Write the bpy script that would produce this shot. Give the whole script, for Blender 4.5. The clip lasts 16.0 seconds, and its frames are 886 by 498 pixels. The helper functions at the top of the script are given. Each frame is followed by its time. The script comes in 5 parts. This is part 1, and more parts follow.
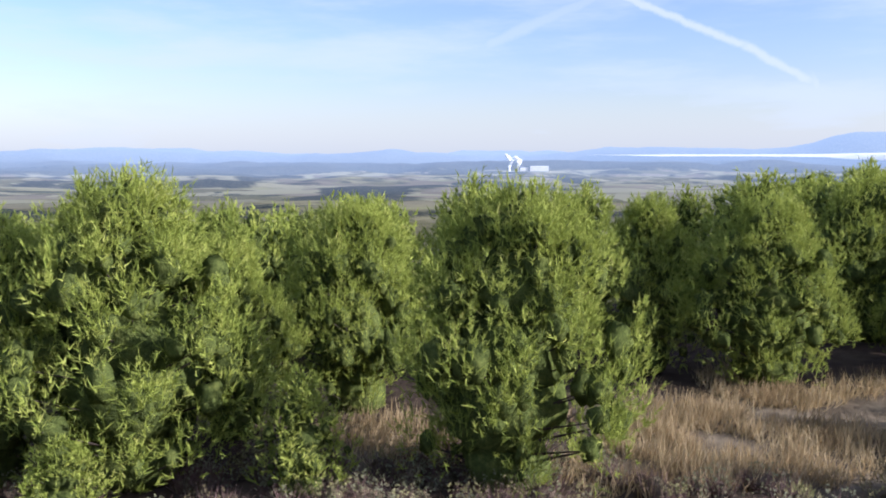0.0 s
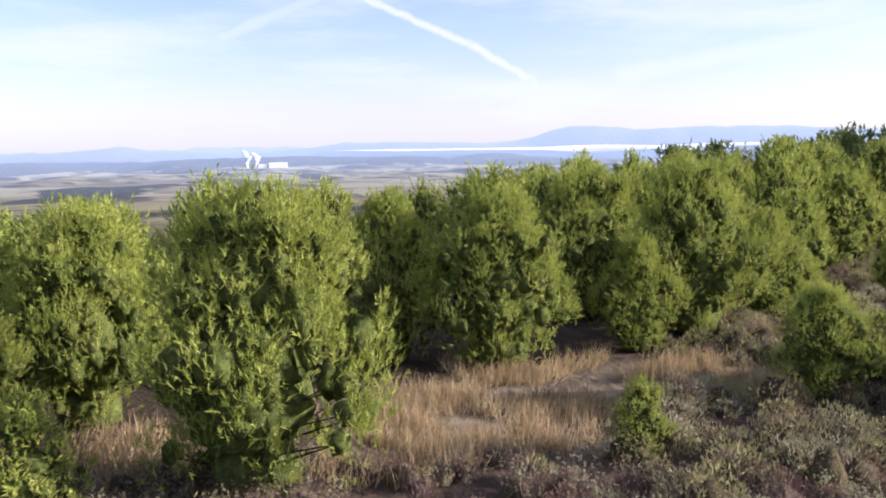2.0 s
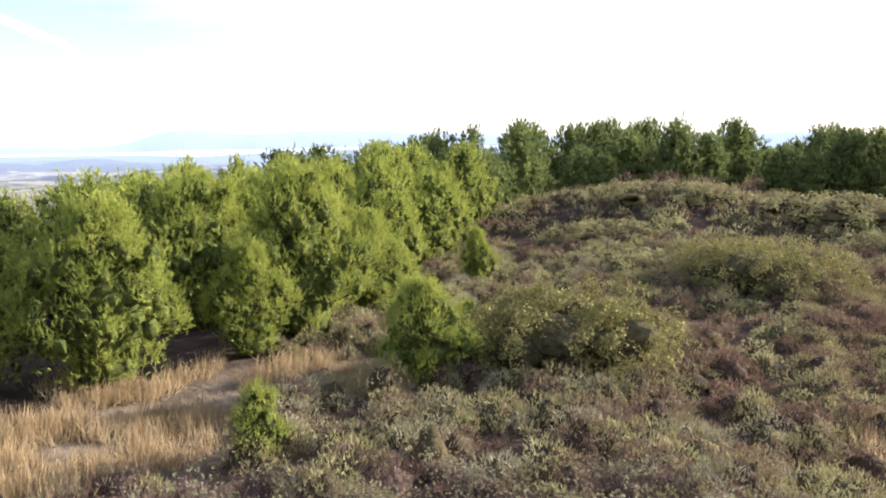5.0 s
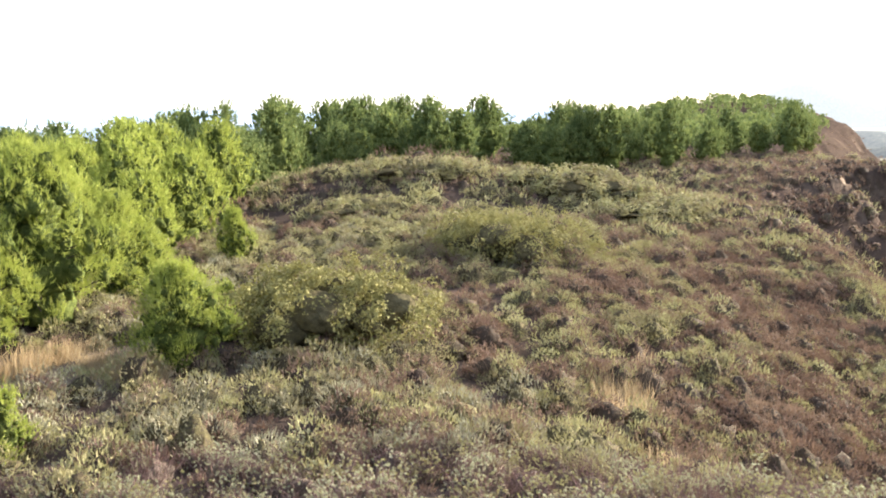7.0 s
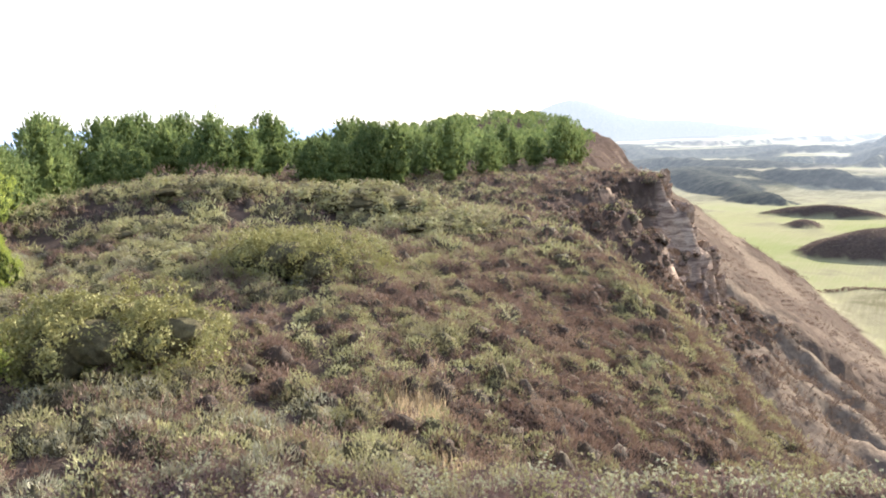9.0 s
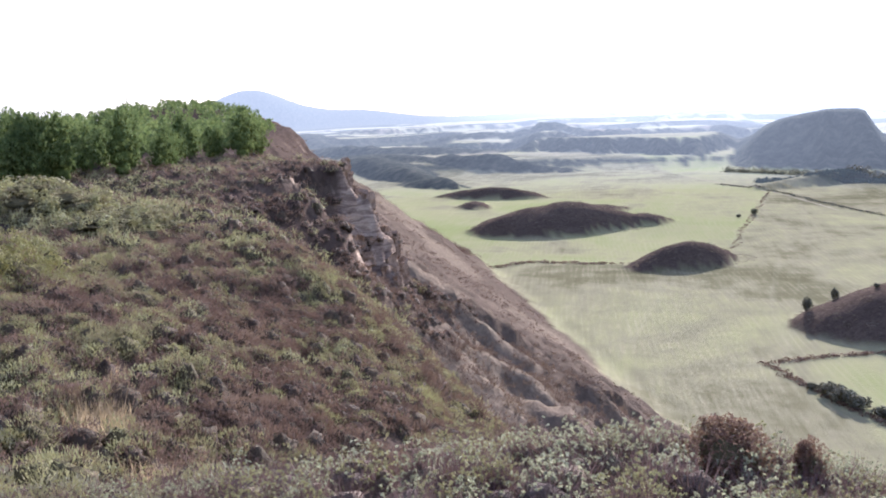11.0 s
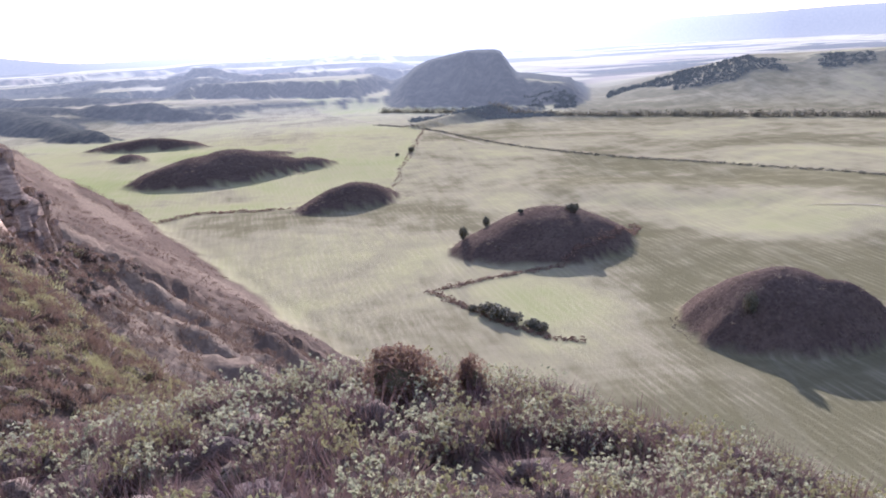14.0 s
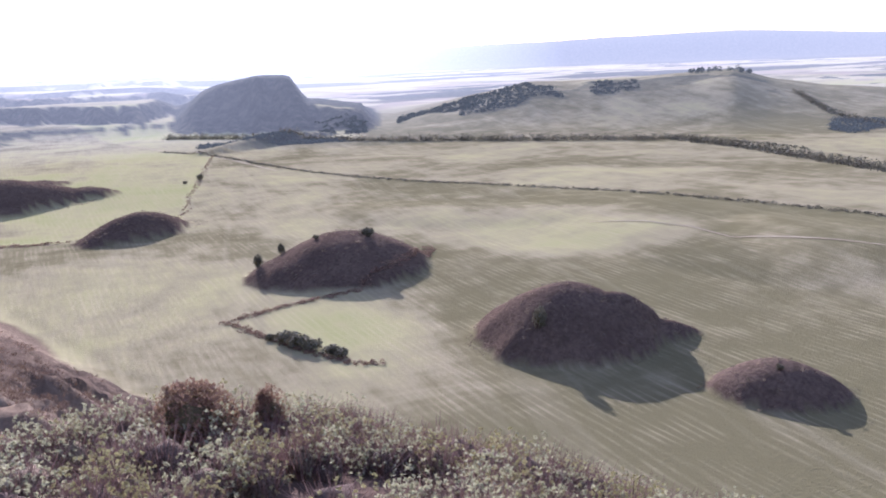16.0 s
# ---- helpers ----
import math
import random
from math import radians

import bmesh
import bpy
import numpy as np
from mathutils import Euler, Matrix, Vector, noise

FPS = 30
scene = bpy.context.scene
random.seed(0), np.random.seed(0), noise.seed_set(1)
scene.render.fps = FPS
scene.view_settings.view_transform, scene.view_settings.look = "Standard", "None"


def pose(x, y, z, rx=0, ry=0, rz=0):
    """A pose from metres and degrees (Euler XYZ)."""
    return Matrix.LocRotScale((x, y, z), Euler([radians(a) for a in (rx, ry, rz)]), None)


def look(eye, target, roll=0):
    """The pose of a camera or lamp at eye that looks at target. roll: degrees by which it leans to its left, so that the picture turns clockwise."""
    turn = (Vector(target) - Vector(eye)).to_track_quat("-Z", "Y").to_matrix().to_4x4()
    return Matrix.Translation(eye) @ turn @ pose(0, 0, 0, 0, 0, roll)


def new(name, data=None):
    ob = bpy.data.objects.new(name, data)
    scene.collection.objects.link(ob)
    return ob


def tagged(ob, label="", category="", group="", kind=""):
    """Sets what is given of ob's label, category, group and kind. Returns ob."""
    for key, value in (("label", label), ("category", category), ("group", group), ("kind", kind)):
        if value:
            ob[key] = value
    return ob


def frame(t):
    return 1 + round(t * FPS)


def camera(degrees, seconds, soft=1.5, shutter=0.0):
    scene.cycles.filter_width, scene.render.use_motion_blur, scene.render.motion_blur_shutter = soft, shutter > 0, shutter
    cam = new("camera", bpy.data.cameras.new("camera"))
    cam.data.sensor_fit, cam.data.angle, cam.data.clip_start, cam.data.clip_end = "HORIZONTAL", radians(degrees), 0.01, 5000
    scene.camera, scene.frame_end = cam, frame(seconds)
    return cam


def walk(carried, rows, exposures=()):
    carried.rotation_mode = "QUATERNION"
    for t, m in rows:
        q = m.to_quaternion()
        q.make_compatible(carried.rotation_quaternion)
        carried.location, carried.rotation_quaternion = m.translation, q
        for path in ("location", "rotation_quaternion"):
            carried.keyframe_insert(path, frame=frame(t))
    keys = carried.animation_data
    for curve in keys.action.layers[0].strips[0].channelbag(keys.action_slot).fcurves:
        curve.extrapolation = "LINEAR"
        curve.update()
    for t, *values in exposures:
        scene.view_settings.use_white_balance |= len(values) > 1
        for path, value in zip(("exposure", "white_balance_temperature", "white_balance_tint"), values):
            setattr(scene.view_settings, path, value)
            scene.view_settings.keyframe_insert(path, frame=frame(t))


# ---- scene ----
# The viewer stands on the edge of a hill, 60 m over a valley of fields, and turns to the right.
# x: east along the ridge, y: north, z: up from the valley floor. Bearings: degrees clockwise from +y.
EYE = 60.0
FOV = 52.36
cam = camera(FOV, 16.0, soft=1.9)
# seconds, bearing, tilt, lean
TURN = [
    (0.0, -0.00, -5.79, 0.05),
    (0.5, 3.93, -6.03, -0.24),
    (1.0, 8.12, -6.15, -0.54),
    (1.5, 12.09, -6.17, -0.66),
    (2.0, 16.33, -6.15, -0.76),
    (2.5, 20.26, -6.15, -0.75),
    (3.0, 24.45, -6.16, -0.65),
    (3.5, 28.44, -6.12, -0.75),
    (4.0, 32.72, -5.98, -0.92),
    (4.2, 34.38, -5.94, -0.96),
    (6.3, 50.79, -7.59, -1.42),
    (6.5, 52.28, -7.78, -1.46),
    (7.0, 56.04, -8.08, -1.36),
    (7.5, 59.23, -8.18, -1.43),
    (8.0, 62.51, -8.07, -1.61),
    (8.2, 63.75, -7.93, -1.52),
    (10.3, 81.75, -7.78, -2.51),
    (10.5, 83.95, -8.01, -2.37),
    (11.0, 89.34, -8.75, -2.24),
    (11.5, 93.60, -9.61, -2.24),
    (12.0, 97.44, -10.55, -2.38),
    (12.5, 100.56, -11.34, -2.61),
    (13.0, 103.86, -12.07, -2.83),
    (13.5, 106.92, -12.66, -2.98),
    (14.0, 110.29, -13.13, -2.98),
    (14.5, 113.49, -13.31, -2.94),
    (15.0, 116.98, -13.09, -2.69),
    (15.5, 120.26, -12.64, -2.46),
    (16.0, 123.56, -12.13, -2.23),
]
ARM = 0.12  # the camera swings round the viewer at this reach


def camera_pose(bearing, tilt, lean):
    b, p = radians(bearing), radians(tilt)
    eye = Vector((ARM * math.sin(b), ARM * math.cos(b), EYE))
    way = Vector((math.sin(b) * math.cos(p), math.cos(b) * math.cos(p), math.sin(p)))
    return look(eye, eye + way, lean)


EXPOSURES = [(0.0, 0.86, 5600, 17), (0.5, 1.02, 6000, 22), (1.2, 1.08, 6000, 23), (2.5, 1.14, 6050, 25), (4.2, 1.26, 6200, 23), (6.3, 2.18, 6450, 14), (8.2, 2.26, 6350, 14),
             (10.3, 1.72, 5400, 21), (12.5, 1.66, 5350, 28), (16.0, 1.62, 5400, 35)]
walk(cam, [(t, camera_pose(b, p, r)) for t, b, p, r in TURN], EXPOSURES)

# ---- world and sun ----
SUN_BEARING, SUN_HEIGHT = 108.0, 18.0


def direction(bearing, height):
    b, h = radians(bearing), radians(height)
    return Vector((math.sin(b) * math.cos(h), math.cos(b) * math.cos(h), math.sin(h)))


def build_world():
    """A clear winter sky with thin cirrus, two vapour trails and a bank of cloud low in the north-west."""
    world = bpy.data.worlds.new("sky")
    scene.world = world
    world.use_nodes = True
    nt = world.node_tree
    nt.nodes.clear()
    make, link = nt.nodes.new, nt.links.new
    out, bg, sky = make("ShaderNodeOutputWorld"), make("ShaderNodeBackground"), make("ShaderNodeTexSky")
    bg.inputs["Strength"].default_value = 0.12
    sky.sky_type = "NISHITA"
    sky.sun_disc = False
    sky.sun_elevation = radians(SUN_HEIGHT)
    sky.sun_rotation = radians(SUN_BEARING)
    sky.air_density, sky.dust_density, sky.ozone_density = 1.0, 0.8, 2.0
    ray = make("ShaderNodeTexCoord").outputs["Generated"]

    def calc(op, a, b=0.0, clamp=False):
        n = make("ShaderNodeMath")
        n.operation, n.use_clamp = op, clamp
        for s, v in zip(n.inputs, (a, b)):
            if hasattr(v, "is_output"):
                link(v, s)
            else:
                s.default_value = v
        return n.outputs[0]

    def along(v):
        n = make("ShaderNodeVectorMath")
        n.operation = "DOT_PRODUCT"
        link(ray, n.inputs[0])
        n.inputs[1].default_value = v
        return n.outputs["Value"]

    def span(v, a, b):
        n = make("ShaderNodeMapRange")
        n.interpolation_type = "SMOOTHSTEP"
        link(v, n.inputs[0])
        n.inputs[1].default_value, n.inputs[2].default_value = a, b
        return n.outputs[0]

    def noise_of(scale, stretch, detail, turn=0.0):
        m, n = make("ShaderNodeMapping"), make("ShaderNodeTexNoise")
        m.inputs["Scale"].default_value, m.inputs["Rotation"].default_value = stretch, (0.0, turn, 0.0)
        link(ray, m.inputs["Vector"])
        link(m.outputs[0], n.inputs["Vector"])
        n.inputs["Scale"].default_value, n.inputs["Detail"].default_value, n.inputs["Roughness"].default_value = scale, detail, 0.6
        return n.outputs[0]

    fray = noise_of(38.0, (1, 1, 1), 4.0)

    def trail(a, b, width, strength):
        """A vapour trail between two places in the sky, each a bearing and a height."""
        u, v = direction(*a), direction(*b)
        n = u.cross(v).normalized()
        t = n.cross(u).normalized()
        off = calc("ABSOLUTE", calc("ADD", along(n), calc("MULTIPLY", calc("SUBTRACT", fray, 0.5), 0.010)))
        core = calc("SUBTRACT", 1.0, span(off, width * 0.15, width))
        ahead = along(t)
        ends = calc("MULTIPLY", span(ahead, -0.01, 0.01), calc("SUBTRACT", 1.0, span(ahead, v.dot(t) - 0.012, v.dot(t) + 0.006)))
        return calc("MULTIPLY", calc("MULTIPLY", core, ends), strength)

    height_of = along((0, 0, 1))
    cirrus = calc("MULTIPLY", span(noise_of(2.6, (1.0, 1.0, 5.5), 6.0, 0.30), 0.40, 0.66), 0.8)
    low = calc("MULTIPLY", calc("SUBTRACT", 1.0, span(height_of, 0.0, 0.10)), 0.75)
    veil = calc("MULTIPLY", span(along(direction(72, 8)), 0.72, 0.99), 0.4)
    cover = calc("MAXIMUM", cirrus, low)
    cover = calc("MAXIMUM", cover, veil)
    for line in (trail((9.0, 10.6), (18.5, 6.5), 0.0065, 1.0), trail((18.0, 6.7), (22.2, 4.3), 0.0065, 1.0), trail((22.0, 4.7), (22.6, 3.5), 0.0060, 0.8),
                 trail((2.5, 6.8), (10.5, 10.2), 0.010, 0.5), trail((27.0, 4.4), (56.0, 8.6), 0.016, 0.55)):
        cover = calc("MAXIMUM", cover, line)
    air = make("ShaderNodeMix")
    air.data_type, air.blend_type = "RGBA", "MULTIPLY"
    air.inputs[0].default_value = 1.0
    air.inputs[7].default_value = (0.94, 0.87, 0.95, 1.0)
    link(sky.outputs[0], air.inputs[6])
    white = make("ShaderNodeMix")
    white.data_type = "RGBA"
    link(calc("MULTIPLY", cover, 1.0, True), white.inputs[0])
    link(air.outputs[2], white.inputs[6])
    # sunlit cloud: bright where the sky is bright
    lit = make("ShaderNodeMix")
    lit.data_type, lit.blend_type = "RGBA", "MIX"
    lit.inputs[0].default_value = 0.85
    link(sky.outputs[0], lit.inputs[6])
    lit.inputs[7].default_value = (3.7, 3.95, 4.25, 1.0)
    link(lit.outputs[2], white.inputs[7])
    link(white.outputs[2], bg.inputs[0])
    link(bg.outputs[0], out.inputs[0])
    return world


build_world()
sun_data = bpy.data.lights.new("sun", "SUN")
sun_data.energy, sun_data.angle, sun_data.color = 5.0, radians(0.53), (1.0, 0.95, 0.87)
sun = new("sun", sun_data)
sun.matrix_world = look((0, 0, 0), -direction(SUN_BEARING, SUN_HEIGHT))


# ---- materials ----
def make_material(name):
    m = bpy.data.materials.new(name)
    m.use_nodes = True
    nt = m.node_tree
    nt.nodes.clear()
    return m, nt, nt.nodes.new("ShaderNodeOutputMaterial")


class Nodes:
    """Short hand for wiring shader nodes."""

    def __init__(self, nt):
        self.nt = nt

    def add(self, kind, **props):
        n = self.nt.nodes.new(kind)
        for k, v in props.items():
            if k == "operation":
                n.operation = v
            elif k == "blend_type":
                n.blend_type = v
            elif k == "data_type":
                n.data_type = v
            elif k == "attribute_name":
                n.attribute_name = v
        return n

    def link(self, a, b):
        self.nt.links.new(a, b)

    def value(self, socket, v):
        if hasattr(v, "is_output"):
            self.link(v, socket)
        else:
            socket.default_value = v

    def math(self, op, a, b=0.0, clamp=False):
        n = self.add("ShaderNodeMath", operation=op)
        n.use_clamp = clamp
        self.value(n.inputs[0], a)
        self.value(n.inputs[1], b)
        return n.outputs[0]

    def noise(self, vec, scale, detail=3.0, rough=0.55, distortion=0.0):
        n = self.add("ShaderNodeTexNoise")
        n.inputs["Scale"].default_value = scale
        n.inputs["Detail"].default_value = detail
        n.inputs["Roughness"].default_value = rough
        n.inputs["Distortion"].default_value = distortion
        if vec is not None:
            self.link(vec, n.inputs["Vector"])
        return n.outputs[0]

    def ramp(self, fac, stops):
        n = self.add("ShaderNodeValToRGB")
        el = n.color_ramp.elements
        while len(el) < len(stops):
            el.new(0.5)
        for e, (p, c) in zip(el, stops):
            e.position = p
            e.color = (*c, 1.0) if len(c) == 3 else c
        self.value(n.inputs[0], fac)
        return n.outputs[0]

    def span(self, v, a, b):
        n = self.add("ShaderNodeMapRange")
        n.clamp = True
        self.value(n.inputs[0], v)
        n.inputs[1].default_value, n.inputs[2].default_value = a, b
        return n.outputs[0]

    def mix(self, fac, a, b, blend="MIX"):
        n = self.add("ShaderNodeMix", data_type="RGBA", blend_type=blend)
        self.value(n.inputs[0], fac)
        for s, v in ((n.inputs[6], a), (n.inputs[7], b)):
            if hasattr(v, "is_output"):
                self.link(v, s)
            else:
                s.default_value = (*v, 1.0)
        return n.outputs[2]

    def position(self):
        return self.add("ShaderNodeNewGeometry").outputs["Position"]

    def scaled(self, vec, xyz, turn=0.0):
        n = self.add("ShaderNodeMapping")
        n.inputs["Scale"].default_value = xyz
        n.inputs["Rotation"].default_value = (0, 0, turn)
        self.link(vec, n.inputs["Vector"])
        return n.outputs[0]

    def turned(self, vec, bearing, xyz):
        """The place, turned so that x runs along the bearing, then scaled."""
        n = self.add("ShaderNodeMapping")
        n.inputs["Rotation"].default_value = (0, 0, radians(bearing - 90))
        self.link(vec, n.inputs["Vector"])
        return self.scaled(n.outputs[0], xyz)

    def bsdf(self, color, rough=0.9, spec=0.2, normal=None):
        n = self.add("ShaderNodeBsdfPrincipled")
        self.value(n.inputs["Base Color"], color if hasattr(color, "is_output") else (*color, 1.0))
        self.value(n.inputs["Roughness"], rough)
        n.inputs["Specular IOR Level"].default_value = spec
        if normal is not None:
            self.link(normal, n.inputs["Normal"])
        return n.outputs[0]

    def bump(self, height, strength, distance):
        n = self.add("ShaderNodeBump")
        n.inputs["Strength"].default_value = strength
        n.inputs["Distance"].default_value = distance
        self.link(height, n.inputs["Height"])
        return n.outputs[0]


def leaf_material(name, stops, sheen=0.06, patch=1.2, through_light=0.35, patch_amount=0.5, shine=(0.30, 0.36, 0.06)):
    """Leaves: colours from stops, mixed leaf by leaf and in patches, letting some light through."""
    m, nt, out = make_material(name)
    n = Nodes(nt)
    geo = n.add("ShaderNodeNewGeometry")
    big = n.noise(geo.outputs["Position"], patch, 2.0)
    fac = n.math("ADD", n.math("MULTIPLY", geo.outputs["Random Per Island"], 1.0 - patch_amount),
                 n.math("MULTIPLY", n.span(big, 0.3, 0.7), patch_amount))
    col = n.ramp(fac, stops)
    front = n.bsdf(col, 0.8, sheen)
    back = n.add("ShaderNodeBsdfTranslucent")
    n.link(n.mix(0.5, col, shine), back.inputs[0])
    mixed = n.add("ShaderNodeMixShader")
    mixed.inputs[0].default_value = through_light
    n.link(front, mixed.inputs[1])
    n.link(back.outputs[0], mixed.inputs[2])
    n.link(mixed.outputs[0], out.inputs[0])
    return m


def mass_material(name, stops, fine=20.0):
    """The dense inside of low bushes: twigs and leaves too small to tell apart, shade painted into their gaps."""
    m, nt, out = make_material(name)
    n = Nodes(nt)
    geo = n.add("ShaderNodeNewGeometry")
    p = geo.outputs["Position"]
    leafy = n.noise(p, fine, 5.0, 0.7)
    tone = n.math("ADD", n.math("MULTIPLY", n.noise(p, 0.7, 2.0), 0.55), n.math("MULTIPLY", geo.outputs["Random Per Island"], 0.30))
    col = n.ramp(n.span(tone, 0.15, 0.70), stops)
    # shade between the leaves, put into the colour
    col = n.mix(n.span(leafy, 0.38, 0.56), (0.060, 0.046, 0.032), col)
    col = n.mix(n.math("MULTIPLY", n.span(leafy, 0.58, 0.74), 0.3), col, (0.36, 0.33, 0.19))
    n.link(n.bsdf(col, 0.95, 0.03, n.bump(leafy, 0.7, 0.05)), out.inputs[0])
    return m


def plain_material(name, stops, scale, rough=0.9, bump=0.0, spec=0.2, fine=8.0):
    """Colour from stops by noise at two scales, with a bump."""
    m, nt, out = make_material(name)
    n = Nodes(nt)
    p = n.add("ShaderNodeTexCoord").outputs["Object"]
    a, b = n.noise(p, scale, 4.0), n.noise(p, scale * fine, 4.0)
    fac = n.math("ADD", n.math("MULTIPLY", a, 0.6), n.math("MULTIPLY", b, 0.4))
    col = n.ramp(n.span(fac, 0.3, 0.7), stops)
    normal = n.bump(b, 0.6, bump) if bump else None
    n.link(n.bsdf(col, rough, spec, normal), out.inputs[0])
    return m


PINE = leaf_material("pine_needles", [(0.0, (0.113, 0.144, 0.028)), (0.35, (0.236, 0.278, 0.052)), (0.7, (0.355, 0.388, 0.080)), (1.0, (0.50, 0.48, 0.15))], patch=1.6, through_light=0.30, shine=(0.41, 0.44, 0.09))
PINE_FAR = leaf_material("pine_needles_far", [(0.0, (0.050, 0.074, 0.030)), (0.5, (0.132, 0.168, 0.055)), (1.0, (0.27, 0.285, 0.095))], patch=0.5, through_light=0.30, shine=(0.18, 0.22, 0.06))
# a darker copy of the needle colours: crown shade put into the colour
CROWN_SHADE = plain_material("crown_shade", [(0.0, (0.036, 0.044, 0.016)), (0.5, (0.090, 0.110, 0.030)), (1.0, (0.19, 0.205, 0.055))], 6.0, 1.0, bump=0.10, spec=0.0, fine=7.0)
BARK = plain_material("pine_bark", [(0.0, (0.03, 0.022, 0.016)), (0.5, (0.07, 0.052, 0.038)), (1.0, (0.13, 0.10, 0.08))], 6.0, bump=0.02)
TWIG = plain_material("dry_twigs", [(0.0, (0.06, 0.042, 0.032)), (1.0, (0.20, 0.145, 0.105))], 3.0)
DRY = (0.24, 0.17, 0.10)
SCRUB = leaf_material("scrub_leaves", [(0.0, (0.155, 0.110, 0.074)), (0.3, (0.250, 0.205, 0.108)), (0.55, (0.310, 0.278, 0.122)), (0.8, (0.375, 0.342, 0.160)), (1.0, (0.47, 0.44, 0.25))], patch=0.7, patch_amount=0.75, through_light=0.22, shine=(0.24, 0.24, 0.09))
PALE = leaf_material("pale_shrub_leaves", [(0.0, (0.165, 0.148, 0.090)), (0.4, (0.25, 0.242, 0.142)), (0.75, (0.33, 0.322, 0.205)), (1.0, (0.42, 0.41, 0.29))], sheen=0.0, patch=0.9, patch_amount=0.5, through_light=0.40, shine=(0.36, 0.36, 0.19))
DOME = leaf_material("evergreen_shrub_leaves", [(0.0, (0.150, 0.135, 0.050)), (0.5, (0.240, 0.216, 0.074)), (1.0, (0.33, 0.292, 0.112))], patch=1.5, through_light=0.15, shine=(0.28, 0.26, 0.08))
# shade inside the larger bushes, put into a dark colour
BUSH_SHADE = plain_material("bush_shade", [(0.0, (0.045, 0.037, 0.022)), (0.5, (0.098, 0.082, 0.042)), (1.0, (0.17, 0.145, 0.072))], 6.0, 1.0, bump=0.08, spec=0.0)
RUST = leaf_material("rusty_shrub_leaves", [(0.0, (0.095, 0.050, 0.042)), (0.5, (0.180, 0.105, 0.070)), (1.0, (0.31, 0.210, 0.100))], patch=1.5, through_light=0.3, shine=DRY)
GREY = leaf_material("grey_heath_leaves", [(0.0, (0.150, 0.118, 0.078)), (0.4, (0.245, 0.220, 0.130)), (0.75, (0.320, 0.296, 0.185)), (1.0, (0.39, 0.37, 0.255))], patch=0.7, patch_amount=0.72, through_light=0.2, shine=(0.24, 0.22, 0.11))
BROWN = leaf_material("dry_heath", [(0.0, (0.090, 0.054, 0.042)), (0.5, (0.190, 0.120, 0.082)), (1.0, (0.31, 0.220, 0.140))], patch=0.5, patch_amount=0.7, through_light=0.15, shine=DRY)
STRAW = leaf_material("dry_grass_blades", [(0.0, (0.19, 0.125, 0.065)), (0.5, (0.38, 0.275, 0.145)), (1.0, (0.60, 0.48, 0.29))], patch=0.8, shine=(0.5, 0.38, 0.2))
ROCK = plain_material("cliff_rock", [(0.0, (0.12, 0.082, 0.058)), (0.5, (0.26, 0.185, 0.125)), (1.0, (0.46, 0.345, 0.23))], 1.2, 1.0, bump=0.2, spec=0.0)
# heath domes: colours darkened to read as shaded bush interiors
HEATH_MASS = mass_material("heath_shade_mass", [(0.0, (0.062, 0.045, 0.030)), (0.3, (0.086, 0.068, 0.036)), (0.6, (0.102, 0.087, 0.038)), (1.0, (0.13, 0.113, 0.054))])
BROWN_MASS = mass_material("dry_heath_shade_mass", [(0.0, (0.055, 0.038, 0.028)), (0.5, (0.080, 0.060, 0.038)), (1.0, (0.108, 0.086, 0.050))])
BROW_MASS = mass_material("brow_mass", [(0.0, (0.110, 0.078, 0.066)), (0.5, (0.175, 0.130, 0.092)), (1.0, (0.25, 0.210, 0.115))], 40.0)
BROW_TWIG = leaf_material("reddish_twigs", [(0.0, (0.085, 0.050, 0.046)), (0.5, (0.165, 0.100, 0.088)), (1.0, (0.27, 0.190, 0.150))], patch=0.9, patch_amount=0.6, through_light=0.12, shine=DRY)
SLOPE = leaf_material("dry_slope_scrub", [(0.0, (0.085, 0.056, 0.042)), (0.5, (0.170, 0.116, 0.082)), (1.0, (0.28, 0.210, 0.130))], patch=0.12, patch_amount=0.6, through_light=0.12, shine=DRY)
KNOLL_SCRUB = leaf_material("knoll_scrub_leaves", [(0.0, (0.068, 0.060, 0.048)), (0.5, (0.120, 0.106, 0.078)), (1.0, (0.20, 0.170, 0.112))], patch=0.1, through_light=0.30, shine=(0.30, 0.23, 0.15))
TRACK = plain_material("worn_chalky_earth", [(0.0, (0.24, 0.20, 0.13)), (1.0, (0.36, 0.31, 0.21))], 0.3, 1.0, spec=0.0)
HEDGE = leaf_material("hedge_leaves", [(0.0, (0.068, 0.070, 0.050)), (0.5, (0.122, 0.120, 0.078)), (1.0, (0.195, 0.180, 0.112))], patch=0.1, through_light=0.12, shine=DRY)


